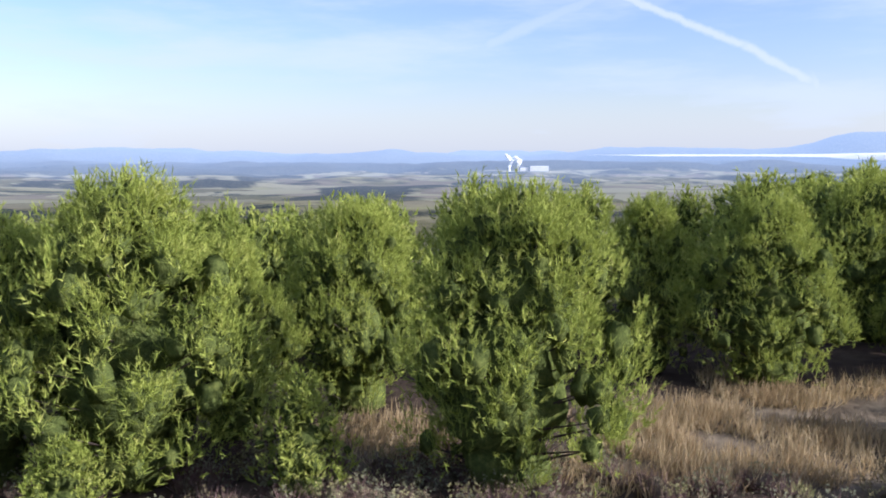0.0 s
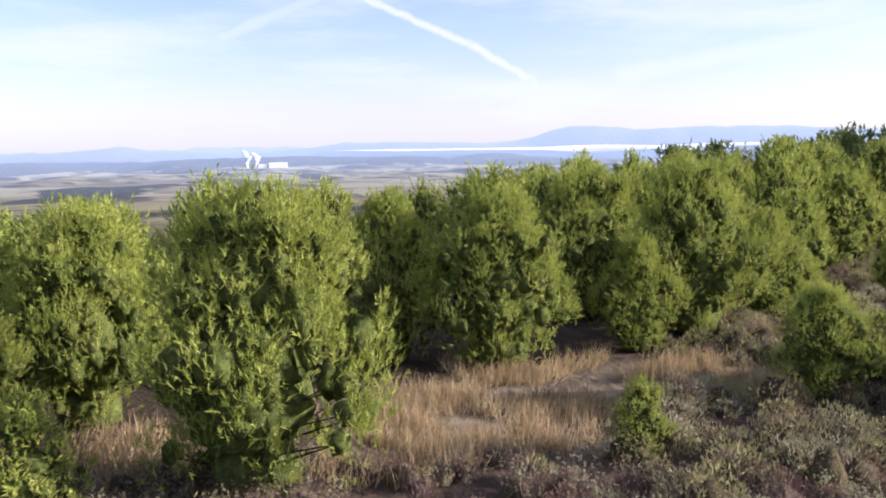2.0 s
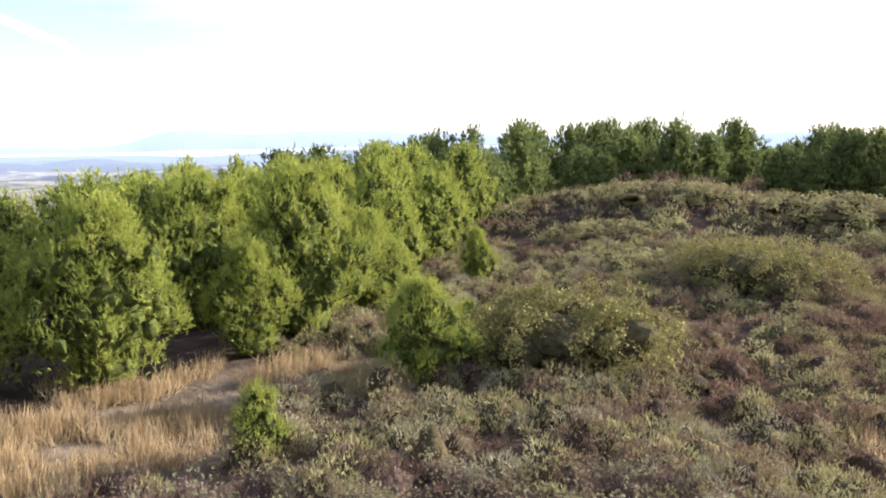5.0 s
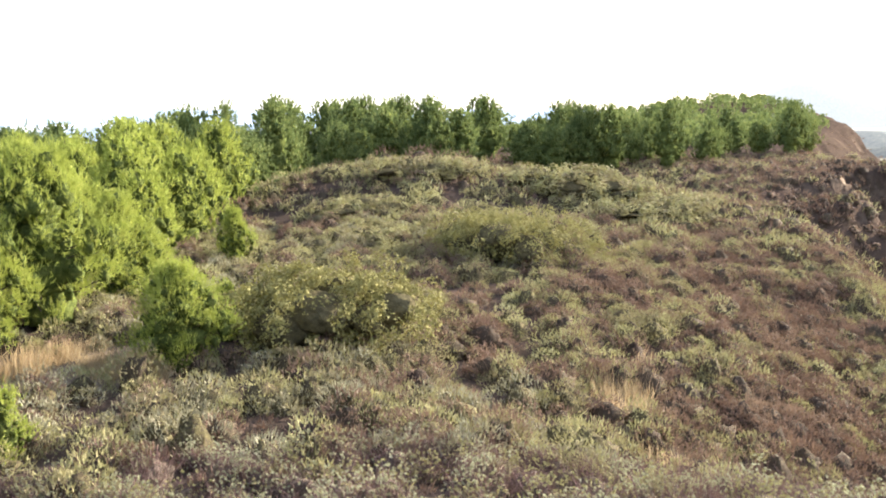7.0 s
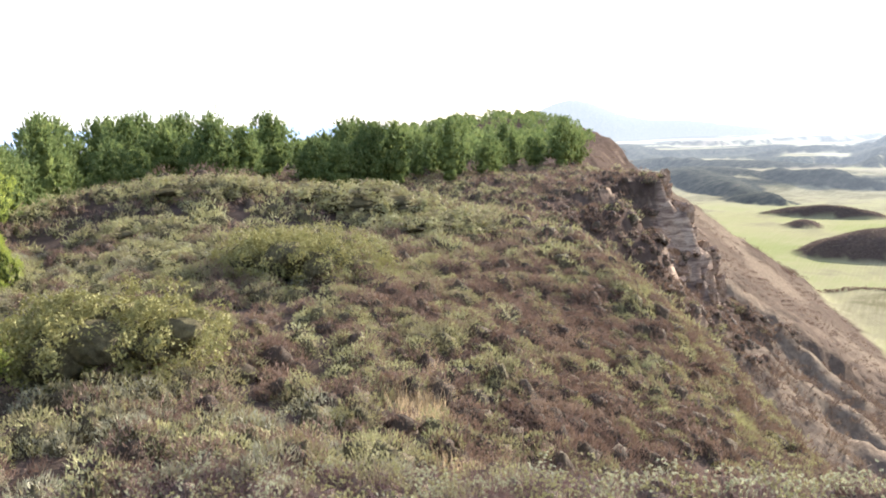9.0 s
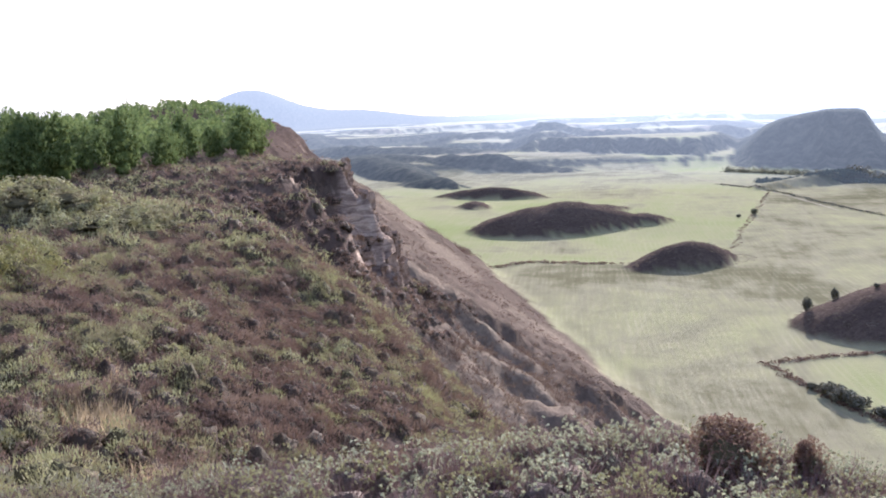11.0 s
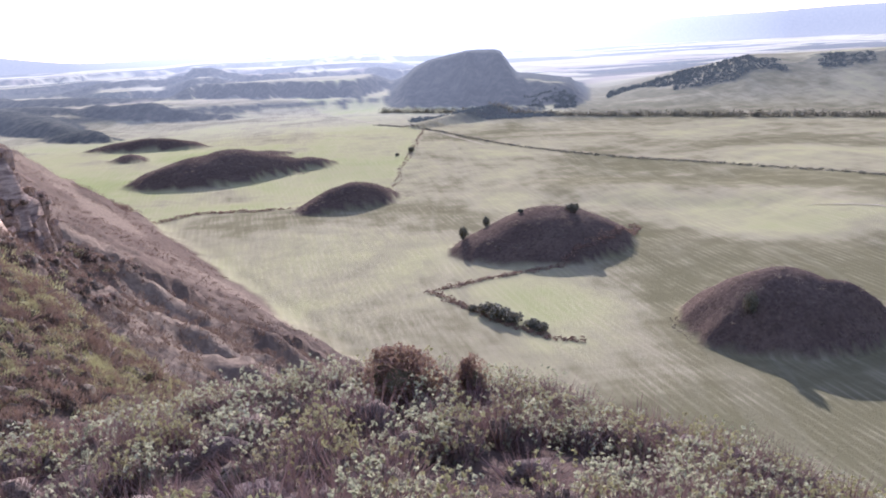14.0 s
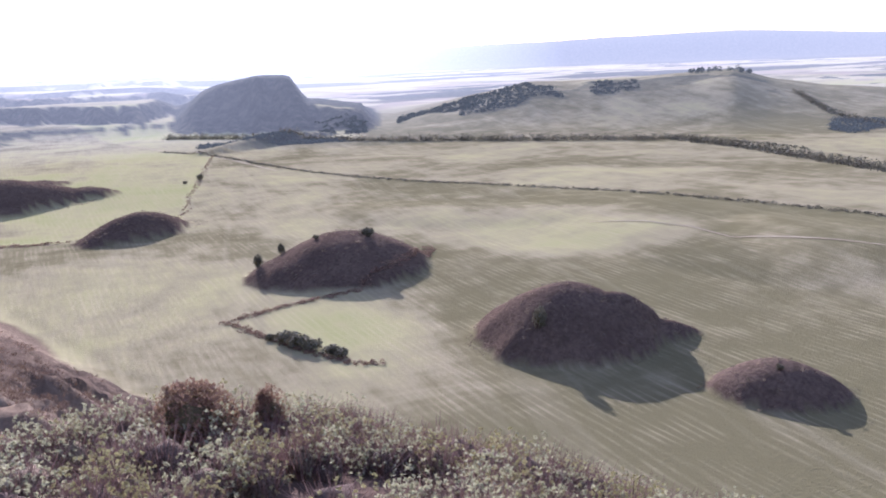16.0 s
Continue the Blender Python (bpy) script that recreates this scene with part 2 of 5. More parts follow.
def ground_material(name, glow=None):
    """Heath, rock and crops. glow: emission that imitates morning haze over the far backdrop."""
    m, nt, out = make_material(name)
    n = Nodes(nt)
    pos = n.position()
    mask = n.add("ShaderNodeAttribute", attribute_name="cover")
    sep = n.add("ShaderNodeSeparateColor")
    n.link(mask.outputs["Color"], sep.inputs[0])
    field, straw, rock = sep.outputs[0], sep.outputs[1], sep.outputs[2]
    green = mask.outputs["Alpha"]
    # bare heath soil
    fine = n.noise(pos, 1.3, 6.0, 0.65)
    broad = n.noise(pos, 0.09, 4.0)
    soil = n.ramp(n.math("ADD", n.math("MULTIPLY", fine, 0.55), n.math("MULTIPLY", broad, 0.45)),
                  [(0.30, (0.040, 0.028, 0.021)), (0.48, (0.078, 0.056, 0.041)), (0.60, (0.105, 0.077, 0.054)), (0.74, (0.16, 0.120, 0.080))])
    rills = n.noise(n.turned(pos, 167.0, (0.022, 0.30, 0.05)), 1.0, 5.0, 0.7, 1.2)
    tufts = n.noise(pos, 0.55, 6.0, 0.72)
    soil = n.mix(n.math("MULTIPLY", n.span(rills, 0.46, 0.60), 0.55), soil, (0.062, 0.043, 0.032))
    soil = n.mix(n.math("MULTIPLY", n.span(tufts, 0.52, 0.60), 0.75), soil, (0.050, 0.037, 0.025))
    soil = n.mix(straw, soil, n.ramp(fine, [(0.3, (0.110, 0.082, 0.056)), (0.7, (0.255, 0.198, 0.130))]))
    stone = n.ramp(n.noise(n.scaled(pos, (0.35, 0.35, 2.0)), 0.9, 7.0, 0.72, 0.6), [(0.34, (0.085, 0.056, 0.042)), (0.46, (0.20, 0.142, 0.100)), (0.56, (0.32, 0.240, 0.165)), (0.70, (0.46, 0.355, 0.24))])
    soil = n.mix(rock, soil, stone)
    # crops: green shoots over tan earth, drilled in lines
    wash = n.noise(n.scaled(pos, (1.0, 1.0, 0.0)), 0.012, 5.0, 0.6, 0.8)
    small = n.noise(n.scaled(pos, (1.0, 1.0, 0.0)), 0.09, 5.0, 0.6)
    lines = n.noise(n.turned(pos, 103.0, (0.010, 0.20, 0.0)), 1.0, 4.0, 0.7, 1.2)
    drill = n.noise(n.turned(pos, 96.0, (0.006, 0.55, 0.0)), 1.0, 3.0, 0.6, 2.2)
    track = n.span(n.noise(n.turned(pos, 110.0, (0.006, 0.085, 0.0)), 1.0, 6.0, 0.62, 1.6), 0.52, 0.70)
    g = n.math("ADD", green, n.math("MULTIPLY", n.math("SUBTRACT", wash, 0.5), 1.7))
    g = n.math("ADD", g, n.math("MULTIPLY", n.math("SUBTRACT", lines, 0.5), 0.40))
    g = n.math("ADD", g, n.math("MULTIPLY", n.math("SUBTRACT", drill, 0.5), 0.22))
    g = n.math("ADD", g, n.math("MULTIPLY", n.math("SUBTRACT", small, 0.5), 0.6), True)
    crop = n.ramp(g, [(0.0, (0.116, 0.105, 0.053)), (0.18, (0.152, 0.135, 0.072)), (0.35, (0.214, 0.189, 0.108)), (0.62, (0.258, 0.240, 0.118)), (1.0, (0.212, 0.222, 0.084))])
    crop = n.mix(n.math("MULTIPLY", track, 0.14), crop, (0.36, 0.315, 0.21))
    # drilled rows, with paler wheel marks among them
    rows = n.add("ShaderNodeTexWave")
    rows.inputs["Scale"].default_value, rows.inputs["Distortion"].default_value = 0.16, 14.0
    rows.inputs["Detail"].default_value, rows.inputs["Detail Scale"].default_value = 4.0, 0.5
    n.link(n.turned(pos, 8.0, (1.0, 0.12, 0.0)), rows.inputs["Vector"])
    crop = n.mix(n.math("MULTIPLY", n.span(rows.outputs["Fac"], 0.55, 1.0), n.span(small, 0.42, 0.66)), crop, n.mix(0.30, crop, (0.34, 0.29, 0.18)))
    if glow:
        # far off: a patchwork of single fields, and woods and scrub between them
        cells = n.add("ShaderNodeTexVoronoi")
        cells.inputs["Scale"].default_value = 0.010
        n.link(n.scaled(pos, (1.0, 1.0, 0.0)), cells.inputs["Vector"])
        parts = n.add("ShaderNodeSeparateColor")
        n.link(cells.outputs["Color"], parts.inputs[0])
        woods = n.span(n.noise(n.scaled(pos, (1.0, 1.0, 0.0)), 0.0042, 7.0, 0.62, 0.6), 0.59, 0.605)
        away = n.add("ShaderNodeVectorMath", operation="LENGTH")
        n.link(pos, away.inputs[0])
        apart = n.span(away.outputs["Value"], 900, 1200)
        crop = n.mix(n.math("MULTIPLY", n.span(parts.outputs[0], 0.45, 0.50), apart), crop, (0.27, 0.245, 0.15))
        crop = n.mix(n.math("MULTIPLY", n.math("MULTIPLY", n.span(parts.outputs[1], 0.70, 0.72), apart), 0.7), crop, (0.19, 0.150, 0.11))
        woods = n.math("MULTIPLY", woods, n.span(away.outputs["Value"], 760, 900))
        wood = n.ramp(n.noise(pos, 0.11, 6.0, 0.7), [(0.38, (0.018, 0.024, 0.020)), (0.5, (0.042, 0.048, 0.036)), (0.64, (0.085, 0.080, 0.055))])
        crop = n.mix(woods, crop, wood)
        soil = n.mix(n.math("MAXIMUM", woods, 0.85), soil, wood)
    col = n.mix(field, soil, crop)
    bump = n.bump(n.math("ADD", fine, n.math("MULTIPLY", rock, n.noise(pos, 0.9, 5.0, 0.7))), 0.7, 0.35)
    surface = n.bsdf(col, 1.0, 0.0, bump)
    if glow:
        # haze painted as emission: more of it with distance, and towards the sun
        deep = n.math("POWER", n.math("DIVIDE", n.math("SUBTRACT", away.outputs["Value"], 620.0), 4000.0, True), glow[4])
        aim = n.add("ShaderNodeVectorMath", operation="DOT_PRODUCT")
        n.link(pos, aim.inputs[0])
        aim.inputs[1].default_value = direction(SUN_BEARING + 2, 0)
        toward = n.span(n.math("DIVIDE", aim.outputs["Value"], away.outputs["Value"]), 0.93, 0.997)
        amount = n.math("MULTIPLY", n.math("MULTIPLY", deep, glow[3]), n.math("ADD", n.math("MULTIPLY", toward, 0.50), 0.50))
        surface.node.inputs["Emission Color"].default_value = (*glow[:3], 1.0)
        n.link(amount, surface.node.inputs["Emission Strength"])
    n.link(surface, out.inputs[0])
    return m


GROUND = ground_material("earth_and_fields")
# far land and woods emit light of their own in place of haze
COUNTRY_NORTH = ground_material("hazed_country_north", (0.54, 0.69, 0.95, 1.0, 1.35))
COUNTRY_EAST = ground_material("hazed_country", (0.76, 0.83, 0.86, 0.52, 0.7))
FAR_WOOD = plain_material("hazed_wood_leaves", [(0.0, (0.04, 0.052, 0.04)), (1.0, (0.085, 0.095, 0.065))], 0.05, 1.0, spec=0.0)
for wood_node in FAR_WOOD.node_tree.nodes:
    if wood_node.type == "BSDF_PRINCIPLED":  # haze put in as emission, as on the backdrop it stands on
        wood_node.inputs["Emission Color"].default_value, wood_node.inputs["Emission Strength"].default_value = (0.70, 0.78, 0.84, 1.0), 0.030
WHITE_WALL = plain_material("white_cladding", [(0.0, (0.70, 0.70, 0.70)), (1.0, (0.82, 0.82, 0.80))], 0.05, 0.6)
STEAM = plain_material("steam", [(0.0, (0.86, 0.87, 0.88)), (1.0, (0.95, 0.95, 0.95))], 0.02, 1.0)


# ---- building helpers ----
def at(bearing, d):
    b = radians(bearing)
    return d * math.sin(b), d * math.cos(b)


def mesh_of(name, verts, faces, smooth=False):
    """A mesh from an (n, 3) array of places and an (m, k) array of corners."""
    verts, faces = np.asarray(verts, dtype=np.float32), np.asarray(faces, dtype=np.int32)
    me = bpy.data.meshes.new(name)
    me.vertices.add(len(verts))
    me.vertices.foreach_set("co", verts.ravel())
    k = faces.shape[1]
    me.loops.add(faces.size)
    me.loops.foreach_set("vertex_index", faces.ravel())
    me.polygons.add(len(faces))
    me.polygons.foreach_set("loop_start", np.arange(0, faces.size, k, dtype=np.int32))
    if smooth:
        me.polygons.foreach_set("use_smooth", np.ones(len(faces), dtype=bool))
    me.update(calc_edges=True)
    return me


def part(name, me, material, parent=None, label=""):
    if isinstance(me, bmesh.types.BMesh):
        data = bpy.data.meshes.new(name)
        me.to_mesh(data)
        me.free()
        me = data
    ob = new(name, me)
    if not me.materials:
        me.materials.append(material)
    if parent is not None:
        ob.parent = parent
    if label:
        tagged(ob, label)
    return ob


def lattice(x, y, scale, seed):
    """Smooth value noise in the plane, 0 to 1."""
    x, y = np.asarray(x) / scale + seed * 17.31, np.asarray(y) / scale + seed * 9.77
    i, j = np.floor(x), np.floor(y)
    u, v = x - i, y - j
    u, v = u * u * (3 - 2 * u), v * v * (3 - 2 * v)

    def value(a, b):
        h = np.sin(a * 127.1 + b * 311.7 + seed * 74.7) * 43758.5453
        return h - np.floor(h)

    return (value(i, j) * (1 - u) + value(i + 1, j) * u) * (1 - v) + (value(i, j + 1) * (1 - u) + value(i + 1, j + 1) * u) * v


def layered(x, y, scale, seed, octaves=4):
    total, weight = 0.0, 1.0
    for k in range(octaves):
        total = total + weight * (lattice(x, y, scale / 2 ** k, seed + k) - 0.5)
        weight *= 0.5
    return total


def step(v, a, b):
    t = np.clip((v - a) / (b - a), 0, 1)
    return t * t * (3 - 2 * t)


# ---- the shape of the land ----
# rim of the hill: x, y, height of the cliff below it, softness
RIM = [(-900, -150, 2, 6), (-120, -22, 0, 5), (-30, -10, 0, 4), (-4, -7.5, 0, 2.5), (4.4, -6.4, 0, 1.6), (7, -5.4, 0, 1.6),
       (9.2, -3.6, 0, 1.6), (10.6, -1.2, 0, 1.8), (13, 0.8, 0, 1.4), (18, 2.0, 0, 1.2), (24, 2.9, 0, 1.1), (29, 4.0, 0, 1.1), (35, 5.6, 0, 1.1),
       (43, 10, 0, 1.5), (53, 17, 1, 2), (66, 18, 1, 2.5), (78, 15.5, 5, 2.5), (93, 11.8, 11, 2), (99, 14, 11, 2), (112, 23, 7, 2.5), (150, 33, 4, 3),
       (205, 42, 3, 3), (260, 49, 3, 3), (320, 58, 5, 3), (360, 72, 5, 4), (430, 110, 5, 6), (620, 260, 2, 10), (900, 700, 1, 10)]


def to_line(x, y, pts):
    """The distance to a line of points, and the place along it (segment number plus fraction)."""
    best, where = np.full(np.shape(x), 1e9), np.zeros(np.shape(x))
    for k in range(len(pts) - 1):
        ax, ay, bx, by = pts[k][0], pts[k][1], pts[k + 1][0], pts[k + 1][1]
        dx, dy = bx - ax, by - ay
        t = np.clip(((x - ax) * dx + (y - ay) * dy) / (dx * dx + dy * dy), 0, 1)
        d = np.hypot(x - ax - t * dx, y - ay - t * dy)
        near = d < best
        best, where = np.where(near, d, best), np.where(near, k + t, where)
    return best, where


def inside(x, y, pts):
    odd = np.zeros(np.shape(x), dtype=bool)
    for k in range(len(pts)):
        (x1, y1), (x2, y2) = pts[k][:2], pts[(k + 1) % len(pts)][:2]
        if y1 != y2:
            odd ^= ((y1 > y) != (y2 > y)) & (x < (x2 - x1) * (y - y1) / (y2 - y1) + x1)
    return odd


def bump(x, y, cx, cy, rx, ry, turn, h, power=2.0, tail=0.0):
    """A rounded rise with a foot that ends."""
    c, s = math.cos(radians(turn)), math.sin(radians(turn))
    u, v = ((x - cx) * c + (y - cy) * s) / rx, (-(x - cx) * s + (y - cy) * c) / ry
    r = np.hypot(u, v / (1 - tail * np.clip(u, 0, 1)))
    return h * np.clip(1 - r ** power, 0, 1) ** 0.9


def crest(k):
    """Knolls near by are rounded; those further out are sharper ridges that narrow to one end."""
    return (1.8, 0.0) if math.hypot(k[0], k[1]) < 300 else (1.5, 0.62)


# knolls left among the fields: x, y, half length, half width, turn, height
KNOLLS = [(139, -123, 22, 21, 40, 12.0), (128, -138, 12, 6, 72, 3.8), (232, -118, 28, 25, -65, 10.5), (93, -131, 14, 11.5, 34, 5.2),
          (335, -88, 33, 15, -62, 8.5), (446, -56, 52, 29, -80, 13.0), (500, -66, 40, 18, -70, 4.5), (616, -30, 42, 18, -120, 7.5),
          (548, -14, 16, 10, 200, 4.5), (850, 50, 150, 30, 201, 11.0), (882, -50, 82, 22, -130, 9.0), (735, 16, 44, 18, 210, 6.0), (980, 60, 120, 34, 220, 6.0),
          (1190, 55, 190, 50, -133, 11.0), (1330, 160, 160, 46, 205, 12.0), (2000, 330, 420, 70, 198, 18.0), (1500, -60, 170, 40, -120, 11.0)]
# the bluff across the valley: height of its edge by bearing
BLUFF_AT = (107.6, 108.7, 109.2, 109.8, 110.6, 111.3, 112.6, 114.0, 114.5, 114.9, 115.4, 117, 118.8, 119.3, 119.7)
BLUFF_TOP = (8, 25, 32, 37, 41, 44, 46.5, 47, 44, 34, 21, 19, 14, 4, 0)
# steps up of the tableland further off: bearings, distance, height
SCARPS = [(93.5, 108.6, 1010, 15.0, 3), (88.0, 99.0, 1240, 10.0, 5), (94.0, 112.0, 1390, 13.0, 6), (80.0, 110.0, 1800, 9.0, 7), (82.0, 113.0, 2450, 12.0, 8), (98.0, 118.0, 3050, 8.0, 9)]
# the long smooth ridge in the south-east: height of its crest by bearing
RIDGE_AT = (119.5, 121, 125, 129.2, 131.3, 135.6, 139, 141.6, 143.7, 146.4, 150, 170)
RIDGE_TOP = (0, 2, 17, 31, 30, 32.5, 35, 36.5, 26, 19, 15, 10)


BROW = 2.8


def hill_top(x, y, s_in):
    """Height of the land behind the rim."""
    r = np.hypot(x, y)
    z = 54.9 + 3.3 * np.exp(-(r / 6.3) ** 2) + 0.35 * layered(x, y, 9.0, 3)
    z = z + 0.72 * np.exp(-(((x - 9) / 5) ** 2 + ((y + 2.0) / 5) ** 2)) - 0.45 * np.exp(-(((x - 6.5) / 4) ** 2 + ((y + 8.5) / 4) ** 2))
    z = z + 2.7 * np.exp(-(((x - 45) / 11) ** 2 + ((y - 32) / 10) ** 2))
    z = z - 2.2 * np.exp(-(((x - 62) / 12) ** 2 + ((y - 26) / 9) ** 2))
    z = z + 0.8 * np.exp(-(((x - 52) / 8) ** 2 + ((y - 23) / 6) ** 2))
    z = z + 9.8 * np.exp(-(((x - 350) / 95) ** 2 + ((y - 102) / 34) ** 2)) + 1.0 * np.exp(-(((x - 210) / 60) ** 2 + ((y - 70) / 40) ** 2))
    # the brow falls away gently before the steep slope begins
    z = z - (BROW * step(x, 10, 15) * (1 - step(x, 28, 46))) * np.exp(-(s_in / 4.5) ** 1.3)
    back = 24 + 30 * step(x, 6, 34) + 25 * step(x, 60, 200)
    return z - 0.30 * np.clip(s_in - back, 0, None) * step(s_in, back - 10, back + 60)


def distance_height(x, y):
    """The country all round: the valley floor, knolls, hills and the ridges on the horizon."""
    r = np.hypot(x, y)
    b = np.degrees(np.arctan2(x, y))
    z = 2.2 * layered(x, y, 150, 5) * step(r, 150, 300)
    z = z + bump(x, y, 205, -232, 95, 42, -12, 3.6) + bump(x, y, 118, -236, 80, 40, -18, 4.6) + bump(x, y, 290, -190, 60, 30, 35, 1.8)
    w = 1 + 0.30 * layered(x, y, 26, 8)
    for k in KNOLLS:
        z = np.maximum(z, z + bump(x, y, *k[:2], k[2] * w, k[3] * w, k[4], k[5] * (1 + 0.10 * layered(x, y, 9, 18)), *crest(k)))
    hills = bump(x, y, *at(113.0, 686), 90, 13, -62, 6.0)
    edge = np.interp(b, BLUFF_AT, BLUFF_TOP) * (1 + 0.05 * layered(b, r * 0.02, 1.2, 17))
    front = 850 - 9 * np.clip(b - 110, -1, 8) + 28 * layered(b, b * 0, 1.6, 16) + 6 * layered(b, b * 0, 0.35, 15)
    rise = 0.55 * step(r, front - 30, front + 42) + 0.45 * step(r, front + 18, front + 58)
    hills = np.maximum(hills, edge * rise * (1 - step(r, front + 190, front + 420)))
    for b0, b1, d, h, seed in SCARPS:
        foot = d * (1 + 0.13 * layered(b, r * 0.003, 4.5, seed) + 0.035 * layered(b, r * 0.01, 0.9, seed + 40))
        across = step(b, b0, b0 + 2.5) * (1 - step(b, b1 - 2.5, b1))
        hills = hills + h * across * step(r, foot, foot + 1.9 * h + 12) * (1 - 0.75 * step(r, foot + 160, foot + 620))
    skyline = np.interp(b, RIDGE_AT, RIDGE_TOP) + 0.6 * layered(b, r * 0.004, 2.0, 19)
    ridge = skyline * (0.35 * step(r, 650, 800) + 0.65 * step(r, 700, 900 + 25 * layered(b, b * 0, 5, 22))) * (1 - step(r, 930, 1250))
    z = z + np.maximum(hills, ridge * step(b, 118, 122))
    # rolling country east and north, further off
    east = step(r, 900, 1600) * (step(b, 70, 84) * (1 - step(b, 112, 122)) + 0.25 * step(b, 112, 122))
    z = z + east * 9 * np.clip(layered(x, y, 420, 21) + 0.15, 0, 1)
    north = step(r, 1500, 2400) * (1 - step(b, 50, 70))
    z = z + step(r, 2980, 3360) * (1 - step(b, 44, 56)) * (20 + 12 * layered(x, y, 500, 33))
    z = z + step(r, 1400, 2000) * (1 - step(b, 50, 70)) * 22 * np.abs(layered(x, y, 260, 35))
    z = z + north * 42 * np.clip(layered(x, y, 600, 31) + 0.22, 0, 1) * step(r, 1500, 3300)
    # ridges at the horizon
    far = step(r, 4000, 4500)
    line = 36 - 22 * step(b, 84, 90) * (1 - step(b, 114, 122)) + 7 * layered(b, b * 0 + 1, 4.0, 41, 5)
    for c, w, h in ((-20, 9, 26), (2, 10, 12), (13.5, 4.5, 30), (24.5, 3.0, 60), (28, 5, 58), (33.5, 6, 48), (40, 7, 48), (52, 10, 44), (63, 6, 60), (77.6, 3.2, 150), (84, 4, 40),
                    (140, 6, 14)):
        line = line + h * np.exp(-((b - c) / w) ** 2)
    line = line + 70 * step(b, 119, 126) * (1 - 0.35 * step(b, 142, 152))
    return z + far * line


def height(x, y):
    x, y = np.asarray(x, dtype=float), np.asarray(y, dtype=float)
    d, where = to_line(x, y, RIM)
    within = inside(x, y, RIM + [(900, 3000), (-900, 3000)])
    k = np.arange(len(RIM))
    cliff = np.interp(where, k, [p[2] for p in RIM])
    soft = np.interp(where, k, [p[3] for p in RIM])
    # the rim is broken by noses and clefts where it is a cliff
    rough = layered(x, y, 14, 51)
    broken = (4.5 * rough + 3.4 * layered(x, y, 5.0, 53, 4) + 1.6 * layered(x, y, 2.0, 54, 2)) * step(cliff, 1.5, 6)
    signed = np.where(within, -d, d) + broken
    s = np.clip(signed, 0, None)
    z = hill_top(x, y, np.where(within, d, 0.0))
    # outside: a cliff with ledges, then a long slope cut by rills
    face = cliff * (0.30 * step(s, 0.0, 1.1) + 0.30 * step(s, 1.9, 3.0) + 0.40 * step(s, 4.2, 6.0))
    rills = np.abs(lattice(x * 1.0 + y * 0.55 + 3 * rough, y * 0.12, 7.0, 55) - 0.5) * 2
    gain = s * s / (s + 2 * soft)
    relief = 0.12 * layered(x, y, 4.0, 57, 3) * step(s, 6, 22) * (1 - step(s, 60, 82)) * (np.hypot(x, y) < 420)
    slope = relief + 0.72 * gain + 0.60 * np.minimum(gain, 9.0) * (1 - step(cliff, 1, 6)) * step(x, 11, 16) - (0.35 * rills + 0.45 * rough) * step(s, 5, 25) * (1 - step(s, 55, 80))
    z = z - face - slope
    low = distance_height(x, y)
    toe = 5.0
    m = np.clip(0.5 + 0.5 * (z - low) / toe, 0, 1)
    return low * (1 - m) + z * m + toe * m * (1 - m) * 0.5


def ground_z(x, y):
    return float(height(np.array([x]), np.array([y]))[0])


# lines between the fields
DITCH_NORTH = [(300, -2), (337, -6), (350, -30), (337, -62)]
DITCH_EAST = [(362, -112), (420, -136), (469, -158), (583, -206)]
FIELD_EDGE = [(640, -190), (583, -206), (480, -212), (406, -225), (330, -256), (260, -281), (168, -294), (60, -330)]
DITCH_NEAR = [(200, -70), (188, -72), (176, -74), (166, -76), (157, -79), (150, -84)]
DITCH_KNOLL = [(200, -72), (204, -92), (205, -108), (213, -128), (228, -146), (238, -152)]
HEDGE_FAR = [(760, -230), (650, -285), (591, -324), (540, -360), (470, -410), (413, -462), (330, -445), (235, -404), (150, -390)]


